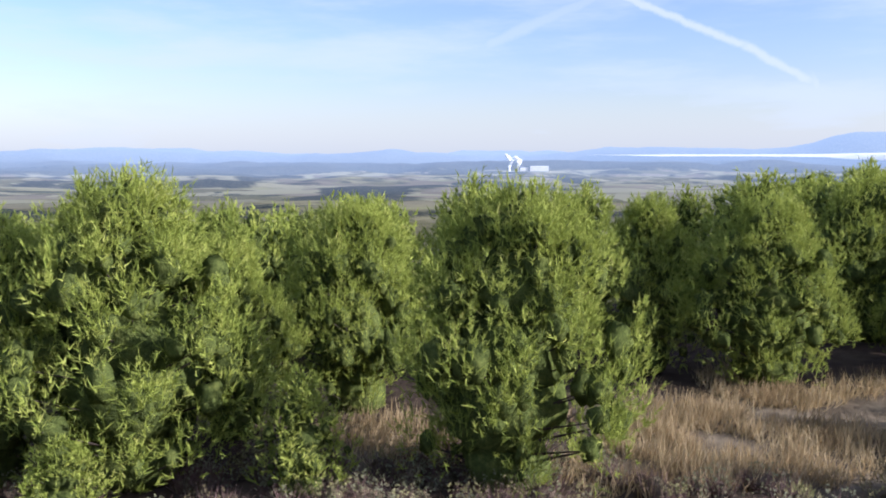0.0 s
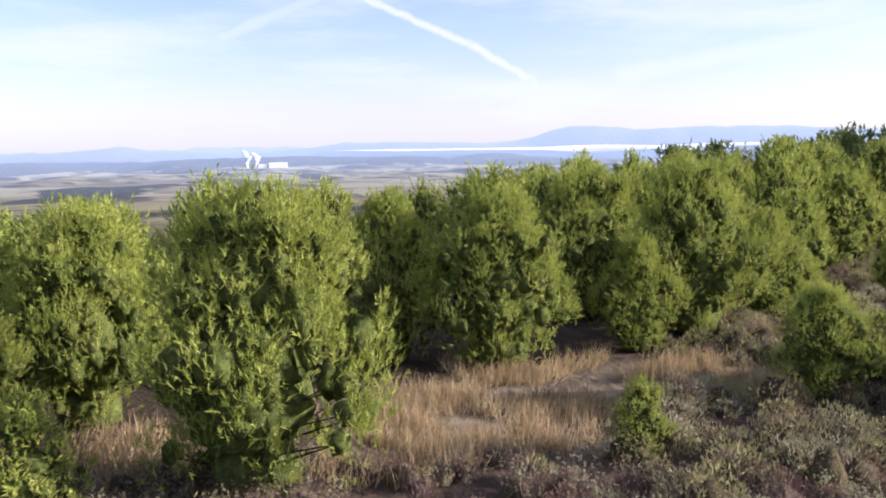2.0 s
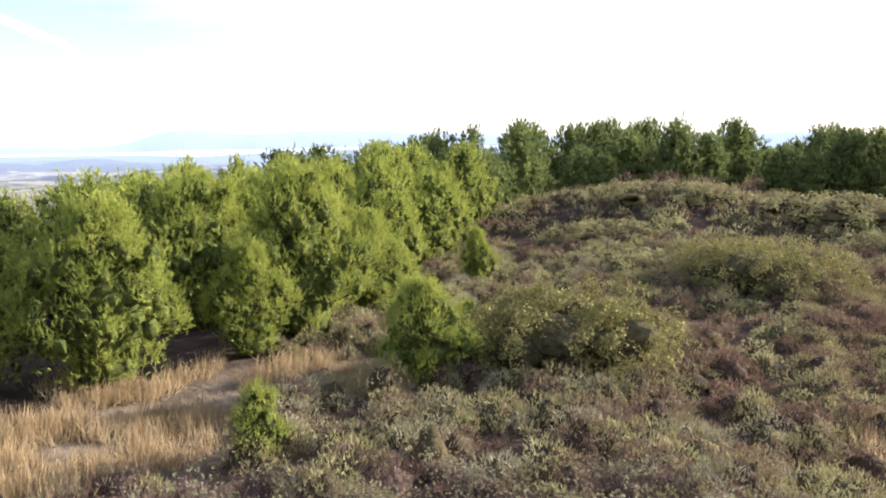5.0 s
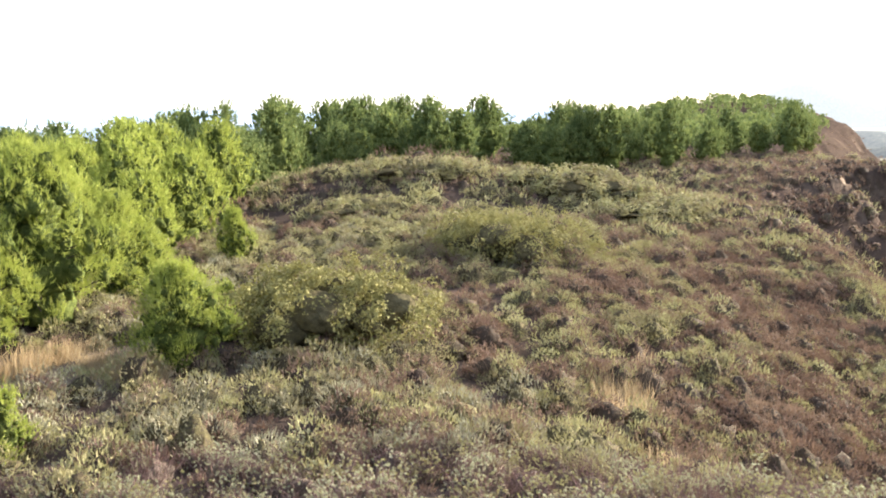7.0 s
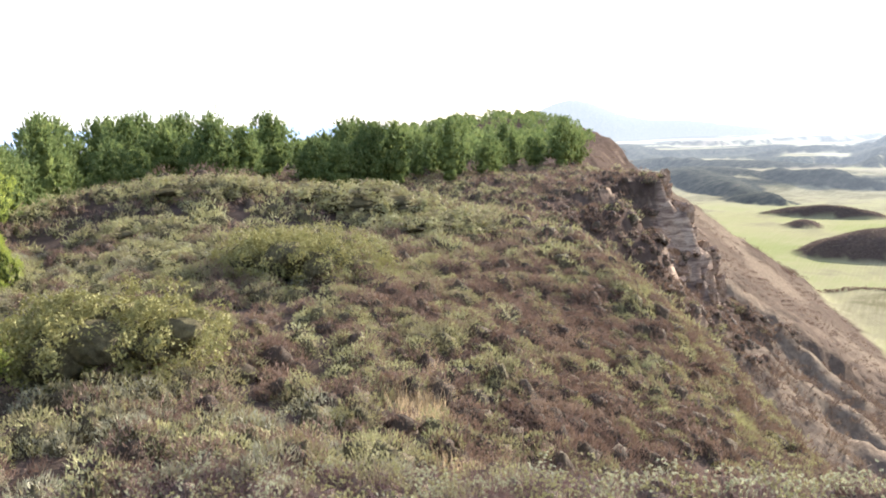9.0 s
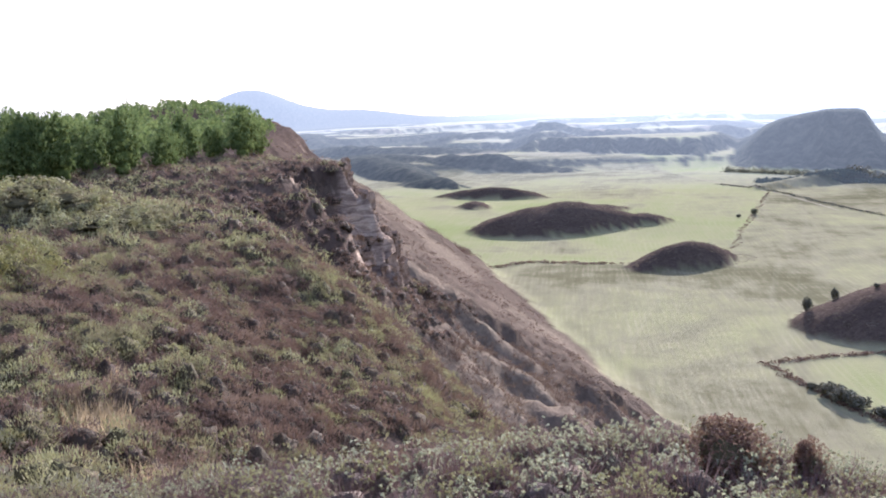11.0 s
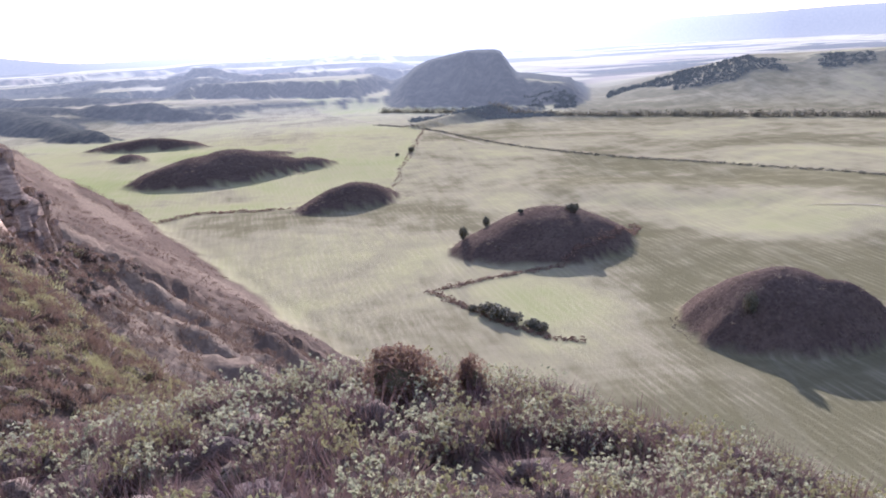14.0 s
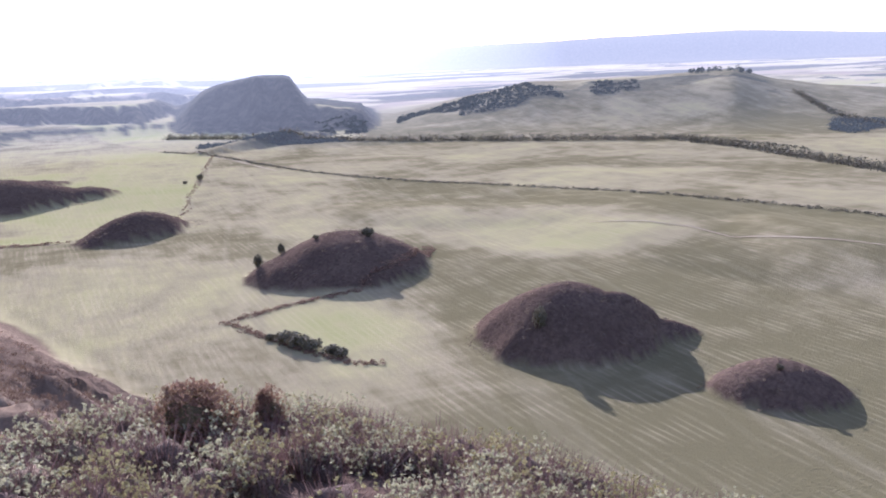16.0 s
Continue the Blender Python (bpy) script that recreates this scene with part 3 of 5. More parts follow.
def land_cover(x, y, z):
    """Field, straw, rock and greenness, 0 to 1, at each place."""
    d, where = to_line(x, y, RIM)
    within = inside(x, y, RIM + [(900, 3000), (-900, 3000)])
    r = np.hypot(x, y)
    b = np.degrees(np.arctan2(x, y))
    cliff = np.interp(where, np.arange(len(RIM)), [p[2] for p in RIM])
    n1 = layered(x, y, 30, 61)
    wild = 0.0
    w1 = 1 + 0.30 * layered(x, y, 26, 8)
    for k in KNOLLS:
        wild = np.maximum(wild, step(bump(x, y, *k[:2], k[2] * w1, k[3] * w1, k[4], 1.0, *crest(k)), 0.0, 0.05))
    rise = np.zeros_like(r)
    o = r > 620
    if o.any():
        p, q = x[o], y[o]
        rise[o] = np.hypot(distance_height(p + 8, q) - distance_height(p - 8, q), distance_height(p, q + 8) - distance_height(p, q - 8)) / 16
    smooth_ridge = step(b, 119.5, 120.5) * step(r, 660, 690) * (1 - step(r, 1150, 1200))
    hills = step(rise, 0.10, 0.16) * step(r, 640, 680) * (1 - smooth_ridge)
    hills = np.maximum(hills, step(np.interp(b, BLUFF_AT, BLUFF_TOP), 3, 6) * step(r, 850, 870) * (1 - step(r, 1000, 1030)) * step(b, 108, 108.6))
    far_wild = step(layered(x * 1.6, y * 0.7, 260, 77), 0.10, 0.16) * step(r, 1000, 1400) * (1 - smooth_ridge)
    side = np.where(within, 0.0, d)
    foot = step(side + 8 * n1, 70, 73)
    north = within * step(y, 200, 260)
    field = np.maximum(foot, north) * (1 - wild) * (1 - hills) * (1 - far_wild) * (1 - step(r, 3450, 3700)) * (1 - step(r, 2900, 3000) * (b < 56))
    straw = np.zeros_like(x)
    for bearing, dd, rad in ((17, 16.5, 3.6), (27, 19.5, 3.2), (33, 19.5, 2.2), (38.5, 31, 2.0), (-3, 15.5, 1.6), (69, 19.5, 1.5), (71.5, 17, 1.3), (12, 15, 2.2)):
        cx, cy = at(bearing, dd)
        straw = np.maximum(straw, step(rad - np.hypot(x - cx, y - cy) + 1.5 * layered(x, y, 3, 63), 0, 1.2))
    straw = np.maximum(straw, (0.26 + 0.5 * step(layered(x * 0.5, y, 16, 66), -0.1, 0.35)) * step(side, 6, 16) * (1 - step(side, 68, 80)))
    straw = np.maximum(straw, 0.10 * wild)
    rock = step(cliff, 4, 8) * step(side, 0.2, 1.0) * (1 - step(side, 5.5, 8.5))
    rock = np.maximum(rock, 0.5 * step(layered(x, y, 10, 68), 0.28, 0.4) * (side > 3) * (side < 30))
    # greenness of the crop
    green = np.full_like(x, 0.30)
    east = inside(x, y, DITCH_NORTH + DITCH_EAST + [(1500, -500), (1500, 600), (300, 200)])
    green = np.where(east, 0.64 - 0.35 * step(r, 500, 900), green)
    green = np.where((b > 112) & ~east, 0.34 - 0.46 * step(b, 115, 128) + 0.62 * bump(x, y, 238, -196, 78, 46, 10, 1.0) + 0.30 * bump(x, y, 165, -90, 40, 22, 0, 1.0), green)
    south = inside(x, y, FIELD_EDGE + [(60, -3000), (3000, -3000), (3000, -190)])
    green = np.where(south, 0.26 + 0.4 * step(r, 640, 760), green)
    green = np.where(r > 1000, 0.35 + 0.5 * layered(x, y, 260, 81), green)
    green = np.where((b > 119) & (r > 640) & (r < 1200), 0.08 + 0.35 * layered(x, y, 170, 84), green)
    green = np.where((b < 60) & (y > 180), 0.15 + 0.8 * layered(x * 0.35, y, 130, 83), green)
    return np.stack([field, straw, rock, np.clip(green, 0, 1)], -1)


def land_sheet(name, radii, material, sink=0.0, centre=False, sector=None):
    """A ring of land round the viewer, finest near by and where the land is seen."""
    bearings = np.concatenate([np.arange(-32, 156, 0.38), np.arange(156, 328, 4.0)])
    if sector:
        bearings = np.arange(sector[0], sector[1] + 0.01, 0.33)
    bb, rr = np.meshgrid(np.radians(bearings), radii)
    x, y = (rr * np.sin(bb)).ravel(), (rr * np.cos(bb)).ravel()
    z = height(x, y)
    if sink:
        z = z + (-sink - z) * step(np.hypot(x, y), 640, 700)
    verts = np.stack([x, y, z], -1)
    nb, nr = len(bearings), len(radii)
    i = np.arange(nb)
    j = (i + 1) % nb
    if sector:
        i, j = i[:-1], j[:-1]
    k = np.arange(nr - 1)[:, None] * nb
    faces = np.stack([k + j, k + i, k + nb + i, k + nb + j], -1).reshape(-1, 4)
    if centre:
        verts = np.concatenate([verts, [[0, 0, ground_z(0, 0)]]])
        even = i[: nb - nb % 2: 2]
        faces = np.concatenate([faces, np.stack([even, (even + 1) % nb, (even + 2) % nb, np.full_like(even, len(verts) - 1)], -1)])
    me = mesh_of(name, verts, faces, smooth=True)
    cover = land_cover(verts[:, 0], verts[:, 1], verts[:, 2])
    layer = me.attributes.new("cover", "FLOAT_COLOR", "POINT")
    layer.data.foreach_set("color", cover.astype(np.float32).ravel())
    return part(name, me, material)


NEAR_RINGS = np.concatenate([[0.3, 0.6], np.geomspace(1.0, 30, 70), np.geomspace(30, 130, 130)[1:], np.geomspace(130, 640, 150)[1:]])
tagged(land_sheet("ground", np.concatenate([NEAR_RINGS, [660, 700, 1000, 2000, 3500, 4960]]), GROUND, sink=12.0, centre=True),
       "heath hill, scree slope and ploughed valley fields", "ground", kind="structure")
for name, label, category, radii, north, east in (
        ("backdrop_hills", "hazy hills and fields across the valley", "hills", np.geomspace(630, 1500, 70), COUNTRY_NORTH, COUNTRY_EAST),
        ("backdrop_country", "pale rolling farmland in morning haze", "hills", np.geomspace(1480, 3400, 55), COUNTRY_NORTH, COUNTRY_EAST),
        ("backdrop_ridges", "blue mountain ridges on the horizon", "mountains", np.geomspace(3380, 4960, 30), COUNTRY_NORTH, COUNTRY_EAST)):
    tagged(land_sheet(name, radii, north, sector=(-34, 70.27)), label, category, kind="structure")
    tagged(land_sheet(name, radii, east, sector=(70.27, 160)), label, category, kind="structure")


# ---- foliage ----
def unit(v):
    return v / np.maximum(np.linalg.norm(v, axis=-1, keepdims=True), 1e-9)


def blades(base, way, length, width, rng):
    """One narrow pointed leaf (a triangle) for each base and way."""
    side = unit(np.cross(way, rng.normal(size=way.shape)))
    half = side * np.reshape(width, (-1, 1)) * 0.5
    tip = base + way * np.reshape(length, (-1, 1))
    v = np.stack([base - half, base + half, tip], 1).reshape(-1, 3)
    return v, np.arange(len(v)).reshape(-1, 3)


def leaves(place, normal, size, rng):
    """A small kite-shaped leaf at each place, facing roughly along normal."""
    n = unit(normal + 0.7 * rng.normal(size=normal.shape))
    a = unit(np.cross(n, rng.normal(size=n.shape)))
    b = np.cross(n, a)
    s = np.reshape(size, (-1, 1))
    v = np.stack([place - a * s, place + b * s * 0.5, place + a * s, place - b * s * 0.5], 1).reshape(-1, 3)
    return v, np.arange(len(v)).reshape(-1, 4)


def scales(place, normal, size, rng):
    """One small leaf spray (a triangle) at each place, lying roughly along the outside of its bush."""
    n = unit(normal + 0.60 * rng.normal(size=normal.shape))
    a = unit(np.cross(n, rng.normal(size=n.shape)))
    b = np.cross(n, a)
    s = np.reshape(size, (-1, 1))
    v = np.stack([place - a * s * 0.55 - b * s * 0.5, place + a * s * 0.55 - b * s * 0.5, place + b * s * 1.1], 1).reshape(-1, 3)
    return v, np.arange(len(v)).reshape(-1, 3)


def limb(a, b, r0, r1, sides=5):
    """A tapered limb from a to b."""
    a, b = Vector(a), Vector(b)
    q = (b - a).to_track_quat("Z", "Y")
    ring = [q @ Vector((math.cos(2 * math.pi * k / sides), math.sin(2 * math.pi * k / sides), 0)) for k in range(sides)]
    v = [a + float(r0) * p for p in ring] + [b + float(r1) * p for p in ring]
    return [tuple(p) for p in v], [(k, (k + 1) % sides, sides + (k + 1) % sides, sides + k) for k in range(sides)]


def limbs_mesh(name, pieces):
    verts, faces = [], []
    for v, f in pieces:
        o = len(verts)
        verts += v
        faces += [tuple(i + o for i in q) for q in f]
    return mesh_of(name, verts, faces, smooth=True)


def ball(fine):
    """The corners and faces of a small rounded solid."""
    bm = bmesh.new()
    bmesh.ops.create_icosphere(bm, subdivisions=2 if fine else 1, radius=1.0)
    v, f = np.array([p.co[:] for p in bm.verts]), np.array([[p.index for p in q.verts] for q in bm.faces])
    bm.free()
    return v, f


def pine_meshes(seed, h, width, tufts, shoots, needles, length, thick, low=0.02, point=0.72, fine=False):
    """Trunk, crown and dark shade core of a pine of height h: boughs that end in rounded tufts of upright shoots."""
    rng = np.random.default_rng(seed)
    lean = rng.normal(size=2) * 0.03 * h
    axis = lambda t: np.stack([lean[0] * t * t, lean[1] * t * t, h * t], -1)
    swell = lambda t: np.clip((t - low + 0.05) / 0.24, 0.05, 1) ** 0.55 * np.clip(1 - np.clip((t - 0.30) / 0.72, 0, 1) ** (1.0 / point), 0, 1)
    trunk = [limb(axis(k / 6), axis((k + 1) / 6), 0.021 * h * (1 - 0.9 * k / 6) + 0.008, 0.021 * h * (1 - 0.9 * (k + 1) / 6) + 0.006, 7) for k in range(6)]
    # the rounded end of each bough
    i = np.arange(tufts)
    t = low + 0.05 + (0.85 - low) * ((i + rng.uniform(0, 1, tufts)) / tufts) ** 0.88
    turn = i * 2.39996 + rng.normal(size=tufts) * 0.3
    lobes = rng.uniform(0, 6.283, 2)
    uneven = 1 + 0.16 * np.sin(turn + lobes[0]) + 0.14 * np.sin(2 * turn + 11 * t + lobes[1])
    reach = 0.5 * width * swell(t) * np.clip(uneven * rng.uniform(0.50, 1.14, tufts), 0.4, 1.10) * (0.80 + 0.20 * np.clip(t / 0.2, 0, 1))
    out = np.stack([np.cos(turn), np.sin(turn), 0 * turn], -1)
    heart = axis(t) + out * reach[:, None] + np.array([0, 0, 1.0]) * (reach * rng.uniform(0.0, 0.35, tufts))[:, None]
    size = width * rng.uniform(0.075, 0.135, tufts) * (0.62 + 0.38 * swell(t))
    boughs = [limb(axis(max(0.02, a - 0.10)), p, 0.007 * h * (1 - a) + 0.007, 0.006, 3) for a, p in zip(t, heart)]
    # shoots stand on the outside of the tufts and point up and outwards
    who = np.repeat(i, shoots)
    u = unit(rng.normal(size=(len(who), 3)) + out[who] * 0.75 + np.array([0, 0, 0.55]))
    spot = heart[who] + u * (size[who] * rng.uniform(0.35, 1.25, len(who)))[:, None] * np.array([1, 1, 1.45])
    way = unit(u * 0.65 + np.array([0, 0, 0.75]) + 0.22 * rng.normal(size=u.shape))
    long = length * rng.uniform(0.8, 1.7, len(who))
    lead = rng.uniform(0, 1, len(who)) < 0.12  # the leading shoots stand clear
    long[lead] *= 1.9
    way[lead] = unit(way[lead] * 0.45 + np.array([0, 0, 1.0]))
    m = max(6, tufts * shoots // 60)
    top = axis(rng.uniform(0.86, 0.98, m)) + rng.normal(size=(m, 3)) * np.array([0.030, 0.030, 0.0]) * width
    spot, way = np.concatenate([spot, top]), np.concatenate([way, unit(np.array([0, 0, 1.0]) + 0.25 * rng.normal(size=(m, 3)))])
    long = np.concatenate([long, np.full(m, 1.5 * length)])
    stem, run = np.repeat(way, needles, 0), np.repeat(long, needles)
    base = np.repeat(spot, needles, 0) + stem * (rng.uniform(0, 1, len(run)) * run)[:, None]
    base[:, 2] = np.maximum(base[:, 2], 0.06)
    grow = rng.uniform(0.7, 1.25, len(base))
    v, f = blades(base, unit(stem + 0.48 * rng.normal(size=base.shape)), length * grow, thick * grow, rng)
    # dark solid balls added so that gaps in the crown read as shade
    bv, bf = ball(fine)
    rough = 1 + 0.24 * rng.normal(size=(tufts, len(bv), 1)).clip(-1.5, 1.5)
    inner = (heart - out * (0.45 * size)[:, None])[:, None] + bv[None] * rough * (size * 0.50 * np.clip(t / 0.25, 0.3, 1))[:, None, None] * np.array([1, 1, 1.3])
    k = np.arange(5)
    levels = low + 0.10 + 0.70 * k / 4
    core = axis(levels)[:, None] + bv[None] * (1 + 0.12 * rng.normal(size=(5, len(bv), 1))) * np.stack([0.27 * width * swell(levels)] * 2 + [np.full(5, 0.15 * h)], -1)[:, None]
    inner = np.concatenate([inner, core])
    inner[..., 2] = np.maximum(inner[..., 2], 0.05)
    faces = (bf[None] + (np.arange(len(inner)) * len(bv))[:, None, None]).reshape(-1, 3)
    return limbs_mesh("trunk", trunk + (boughs if fine else [])), mesh_of("crown", v, f), mesh_of("crown_shade_core", inner.reshape(-1, 3), faces)


def pine_tree(kind, x, y, h, label, group, turn=0.0, sink=0.05, wide=1.0, name="pine_tree"):
    """A pine from one of the built kinds, scaled to the height h."""
    meshes, base_h, needles = kind
    ob = new(name)
    s = h / base_h
    ob.matrix_world = Matrix.LocRotScale((x, y, ground_z(x, y) - sink), Euler((0, 0, turn)), (s * wide, s * wide, s))
    part("trunk", meshes[0], BARK, ob)
    part("crown", meshes[1], needles, ob)
    part("crown_shade_core", meshes[2], CROWN_SHADE, ob, "dark solid core imitating shade inside the crown")
    tagged(ob, label, "pine tree", group)
    return ob


NEAR_PINES = [(pine_meshes(11 + k, 4.5, w, 112, 34, 9, 0.120, 0.017, point=p, fine=True), 4.5, PINE) for k, (w, p) in enumerate(((3.3, 0.66), (2.8, 0.76), (3.5, 0.62)))]
MID_PINES = [(pine_meshes(31 + k, 4.5, w, 64, 12, 7, 0.18, 0.042, point=p), 4.5, PINE) for k, (w, p) in enumerate(((3.2, 0.66), (2.8, 0.78), (3.5, 0.60), (3.2, 0.72)))]
FAR_PINES = [(pine_meshes(51 + k, 6.5, w, 44, 7, 6, 0.34, 0.12, low=0.04, point=p), 6.5, PINE_FAR) for k, (w, p) in enumerate(((4.6, 0.68), (4.0, 0.84), (5.2, 0.60), (4.4, 0.76)))]

# the pines at the near edge: bearing, distance, height, kind, spread
EDGE = [(-19.2, 14.4, 4.85, 0, 1.05), (-27.5, 15.5, 4.2, 2, 1.0), (-13.2, 16.2, 3.7, 1, 0.9), (-5.6, 17.9, 4.25, 0, 0.95), (3.9, 13.2, 4.55, 2, 0.95), (-9.0, 12.8, 1.9, 1, 1.2),
        (12.7, 21.6, 4.3, 1, 1.0), (19.9, 21.0, 4.25, 0, 1.05), (25.2, 27.0, 4.5, 2, 1.05), (28.6, 22.6, 2.95, 1, 1.1), (32.0, 24.8, 4.7, 2, 0.95),
        (36.2, 27.5, 3.3, 1, 1.1), (39.4, 18.9, 2.35, 0, 1.1), (28.9, 14.6, 1.35, 1, 1.15), (42.2, 21.5, 1.5, 1, 1.0), (-23.5, 12.2, 1.5, 1, 1.3), (43.0, 33.0, 2.2, 1, 0.9)]
for k, (b, d, h, kind, wide) in enumerate(EDGE):
    x, y = at(b, d)
    size = "small young" if h < 2.4 else "bushy" if h < 4 else "full-crowned"
    pine_tree(NEAR_PINES[kind] if h > 2.0 else MID_PINES[kind], x, y, h, f"{size} light green pine at the edge of dry grass", "pines at the wood's edge", turn=k * 1.7, wide=wide)

# the plantation behind them
WOOD = random.Random(5)


def plantation():
    gap = 2.75
    for i in range(-14, 19):
        for j in range(6, 27):
            x, y = (i + (j % 2) * 0.5 + WOOD.uniform(-0.3, 0.3)) * gap, (j + WOOD.uniform(-0.3, 0.3)) * gap * 0.92
            b, d = math.degrees(math.atan2(x, y)), math.hypot(x, y)
            h, k, turn, wide = WOOD.uniform(3.1, 4.9), WOOD.randrange(4), WOOD.uniform(0, 6.28), WOOD.uniform(0.9, 1.2)
            if b < -34 or d < 22.5 or d > 64 or b > 35.0 + (min(d, 45) - 22) * 0.34 + max(0, d - 45) * 0.10 or (b < 18 and d > 32) or (b < 30 and d > 44) or (d < 27 and b > 8) or (d < 30 and b > 33):
                continue
            kind = MID_PINES[k] if d < 50 else FAR_PINES[k]
            pine_tree(kind, x, y, h * (1.0 + 0.010 * max(0.0, d - 40)), "light green pine in a dense plantation", "pines of the plantation", turn, wide=wide)


def far_wood():
    """The darker wood that closes the heath."""
    for i in range(128):
        b = WOOD.uniform(45, 78.5)
        front = 66 + 16 * min(1.0, max(0.0, (b - 43) / 8)) + 14 * max(0.0, (b - 60) / 18)
        d = front + 60 * WOOD.random() ** 1.9
        if b > 73 and d < 112:
            continue
        x, y = at(b, d)
        h = WOOD.uniform(4.2, 8.4) if b < 60 else WOOD.uniform(3.4, 7.0)
        pine_tree(FAR_PINES[WOOD.randrange(4)], x, y, h, "dark green pine in the wood behind the heath", "pines of the far wood", WOOD.uniform(0, 6.28), wide=WOOD.uniform(0.9, 1.15))


plantation()
far_wood()


def hill_forest():
    """The wood on the long hill, too far off to tell its trees apart."""
    rng = np.random.default_rng(77)
    n = 2600
    x, y = rng.uniform(125, 440, n), rng.uniform(40, 170, n)
    d, _ = to_line(x, y, RIM)
    keep = inside(x, y, RIM + [(900, 3000), (-900, 3000)]) & (d > 4 + 8 * layered(x, y, 30, 3)) & (np.hypot(x, y) > 135) & (d < 75) & (d > 5 * step(x, 290, 340))
    x, y = x[keep], y[keep]
    z = height(x, y)
    m = 42
    h = np.repeat(rng.uniform(1.7, 3.9, len(x)), m)
    c = np.repeat(np.stack([x, y, z], -1), m, 0)
    t = rng.uniform(0.1, 1.0, len(h))
    a = rng.uniform(0, 6.283, len(h))
    r = 0.34 * h * np.sqrt(np.clip(1 - t, 0.02, 1)) * rng.uniform(0.5, 1.1, len(h))
    base = c + np.stack([r * np.cos(a), r * np.sin(a), h * t * 0.9], -1)
    way = unit(np.stack([np.cos(a), np.sin(a), 1.2 + 0 * a], -1) + 0.3 * rng.normal(size=(len(h), 3)))
    v, f = blades(base, way, 0.22 * h, 0.16 * h, rng)
    ob = part("hill_forest", mesh_of("hill_forest", v, f), PINE_FAR)
    tagged(ob, "pine forest covering the top of a long hill", "forest", kind="stuff")


hill_forest()


# ---- scrub ----
def scrub(name, label, material, x, y, radius, tall, n_leaves, leaf, seed, upright=0.0):
    """Low bushes as one growth: leaves over rounded clumps with twigs below."""
    rng = np.random.default_rng(seed)
    z = height(x, y)
    k = len(x)
    total = np.maximum(6, (n_leaves * rng.uniform(0.75, 1.25, k)).astype(int))
    who = np.repeat(np.arange(k), total)
    u = rng.normal(size=(len(who), 3))
    u[:, 2] = np.abs(u[:, 2])
    u = unit(u)
    lump = 1 + 0.15 * np.sin(5 * np.arctan2(u[:, 1], u[:, 0]) + who) * (1 - u[:, 2]) + 0.10 * np.sin(who * 1.7 + u[:, 2] * 6 + 3 * u[:, 0])
    shell = rng.uniform(0.3, 1.0, len(who)) ** 0.22 * lump
    off = u * shell[:, None] * np.stack([radius[who], radius[who], tall[who]], -1)
    place = np.stack([x, y, z], -1)[who] + off
    if upright:
        way = unit(u * 0.6 + np.array([0, 0, upright]) + 0.5 * rng.normal(size=u.shape))
        v, f = blades(place, way, leaf * 2.2 * rng.uniform(0.6, 1.4, len(who)), leaf * 0.55 * rng.uniform(0.7, 1.3, len(who)), rng)
    elif leaf > 0.035:
        v, f = scales(place, u, leaf * rng.uniform(0.6, 1.35, len(who)), rng)
    else:
        v, f = leaves(place, u, leaf * rng.uniform(0.6, 1.35, len(who)), rng)
    ob = part(name, mesh_of(name, v, f), material)
    tagged(ob, label, "scrub", kind="stuff")
    return ob


def masses(name, label, material, x, y, radius, tall, seed, around=9, up=3):
    """The solid inside of low bushes: a lumpy dome for each."""
    rng = np.random.default_rng(seed)
    k = len(x)
    z = height(x, y)
    a = np.arange(around) * 2 * np.pi / around
    rings = []
    for j in range(up + 1):
        e = np.pi / 2 * j / (up + 0.6)
        r = np.cos(e) * radius[:, None] * (1 + 0.30 * rng.normal(size=(k, around)).clip(-1.5, 1.5))
        h = np.sin(e) * tall[:, None] * (1 + 0.16 * rng.normal(size=(k, around)).clip(-1.5, 1.5)) - (0.08 if j == 0 else 0.0)
        rings.append(np.stack([x[:, None] + r * np.cos(a + 0.35 * j), y[:, None] + r * np.sin(a + 0.35 * j), z[:, None] + h], -1))
    top = np.stack([x, y, z + tall * rng.uniform(0.95, 1.1, k)], -1)[:, None]
    verts = np.concatenate(rings + [top], 1)
    per = verts.shape[1]
    i = np.arange(around)
    j = (i + 1) % around
    one = [np.stack([q * around + i, q * around + j, (q + 1) * around + j], -1) for q in range(up)]
    one += [np.stack([q * around + i, (q + 1) * around + j, (q + 1) * around + i], -1) for q in range(up)]
    one.append(np.stack([up * around + i, up * around + j, np.full(around, per - 1)], -1))
    one = np.concatenate(one)
    faces = (one[None] + (np.arange(k) * per)[:, None, None]).reshape(-1, 3)
    ob = part(name, mesh_of(name, verts.reshape(-1, 3), faces, smooth=True), material)
    return tagged(ob, label, "scrub", kind="stuff")


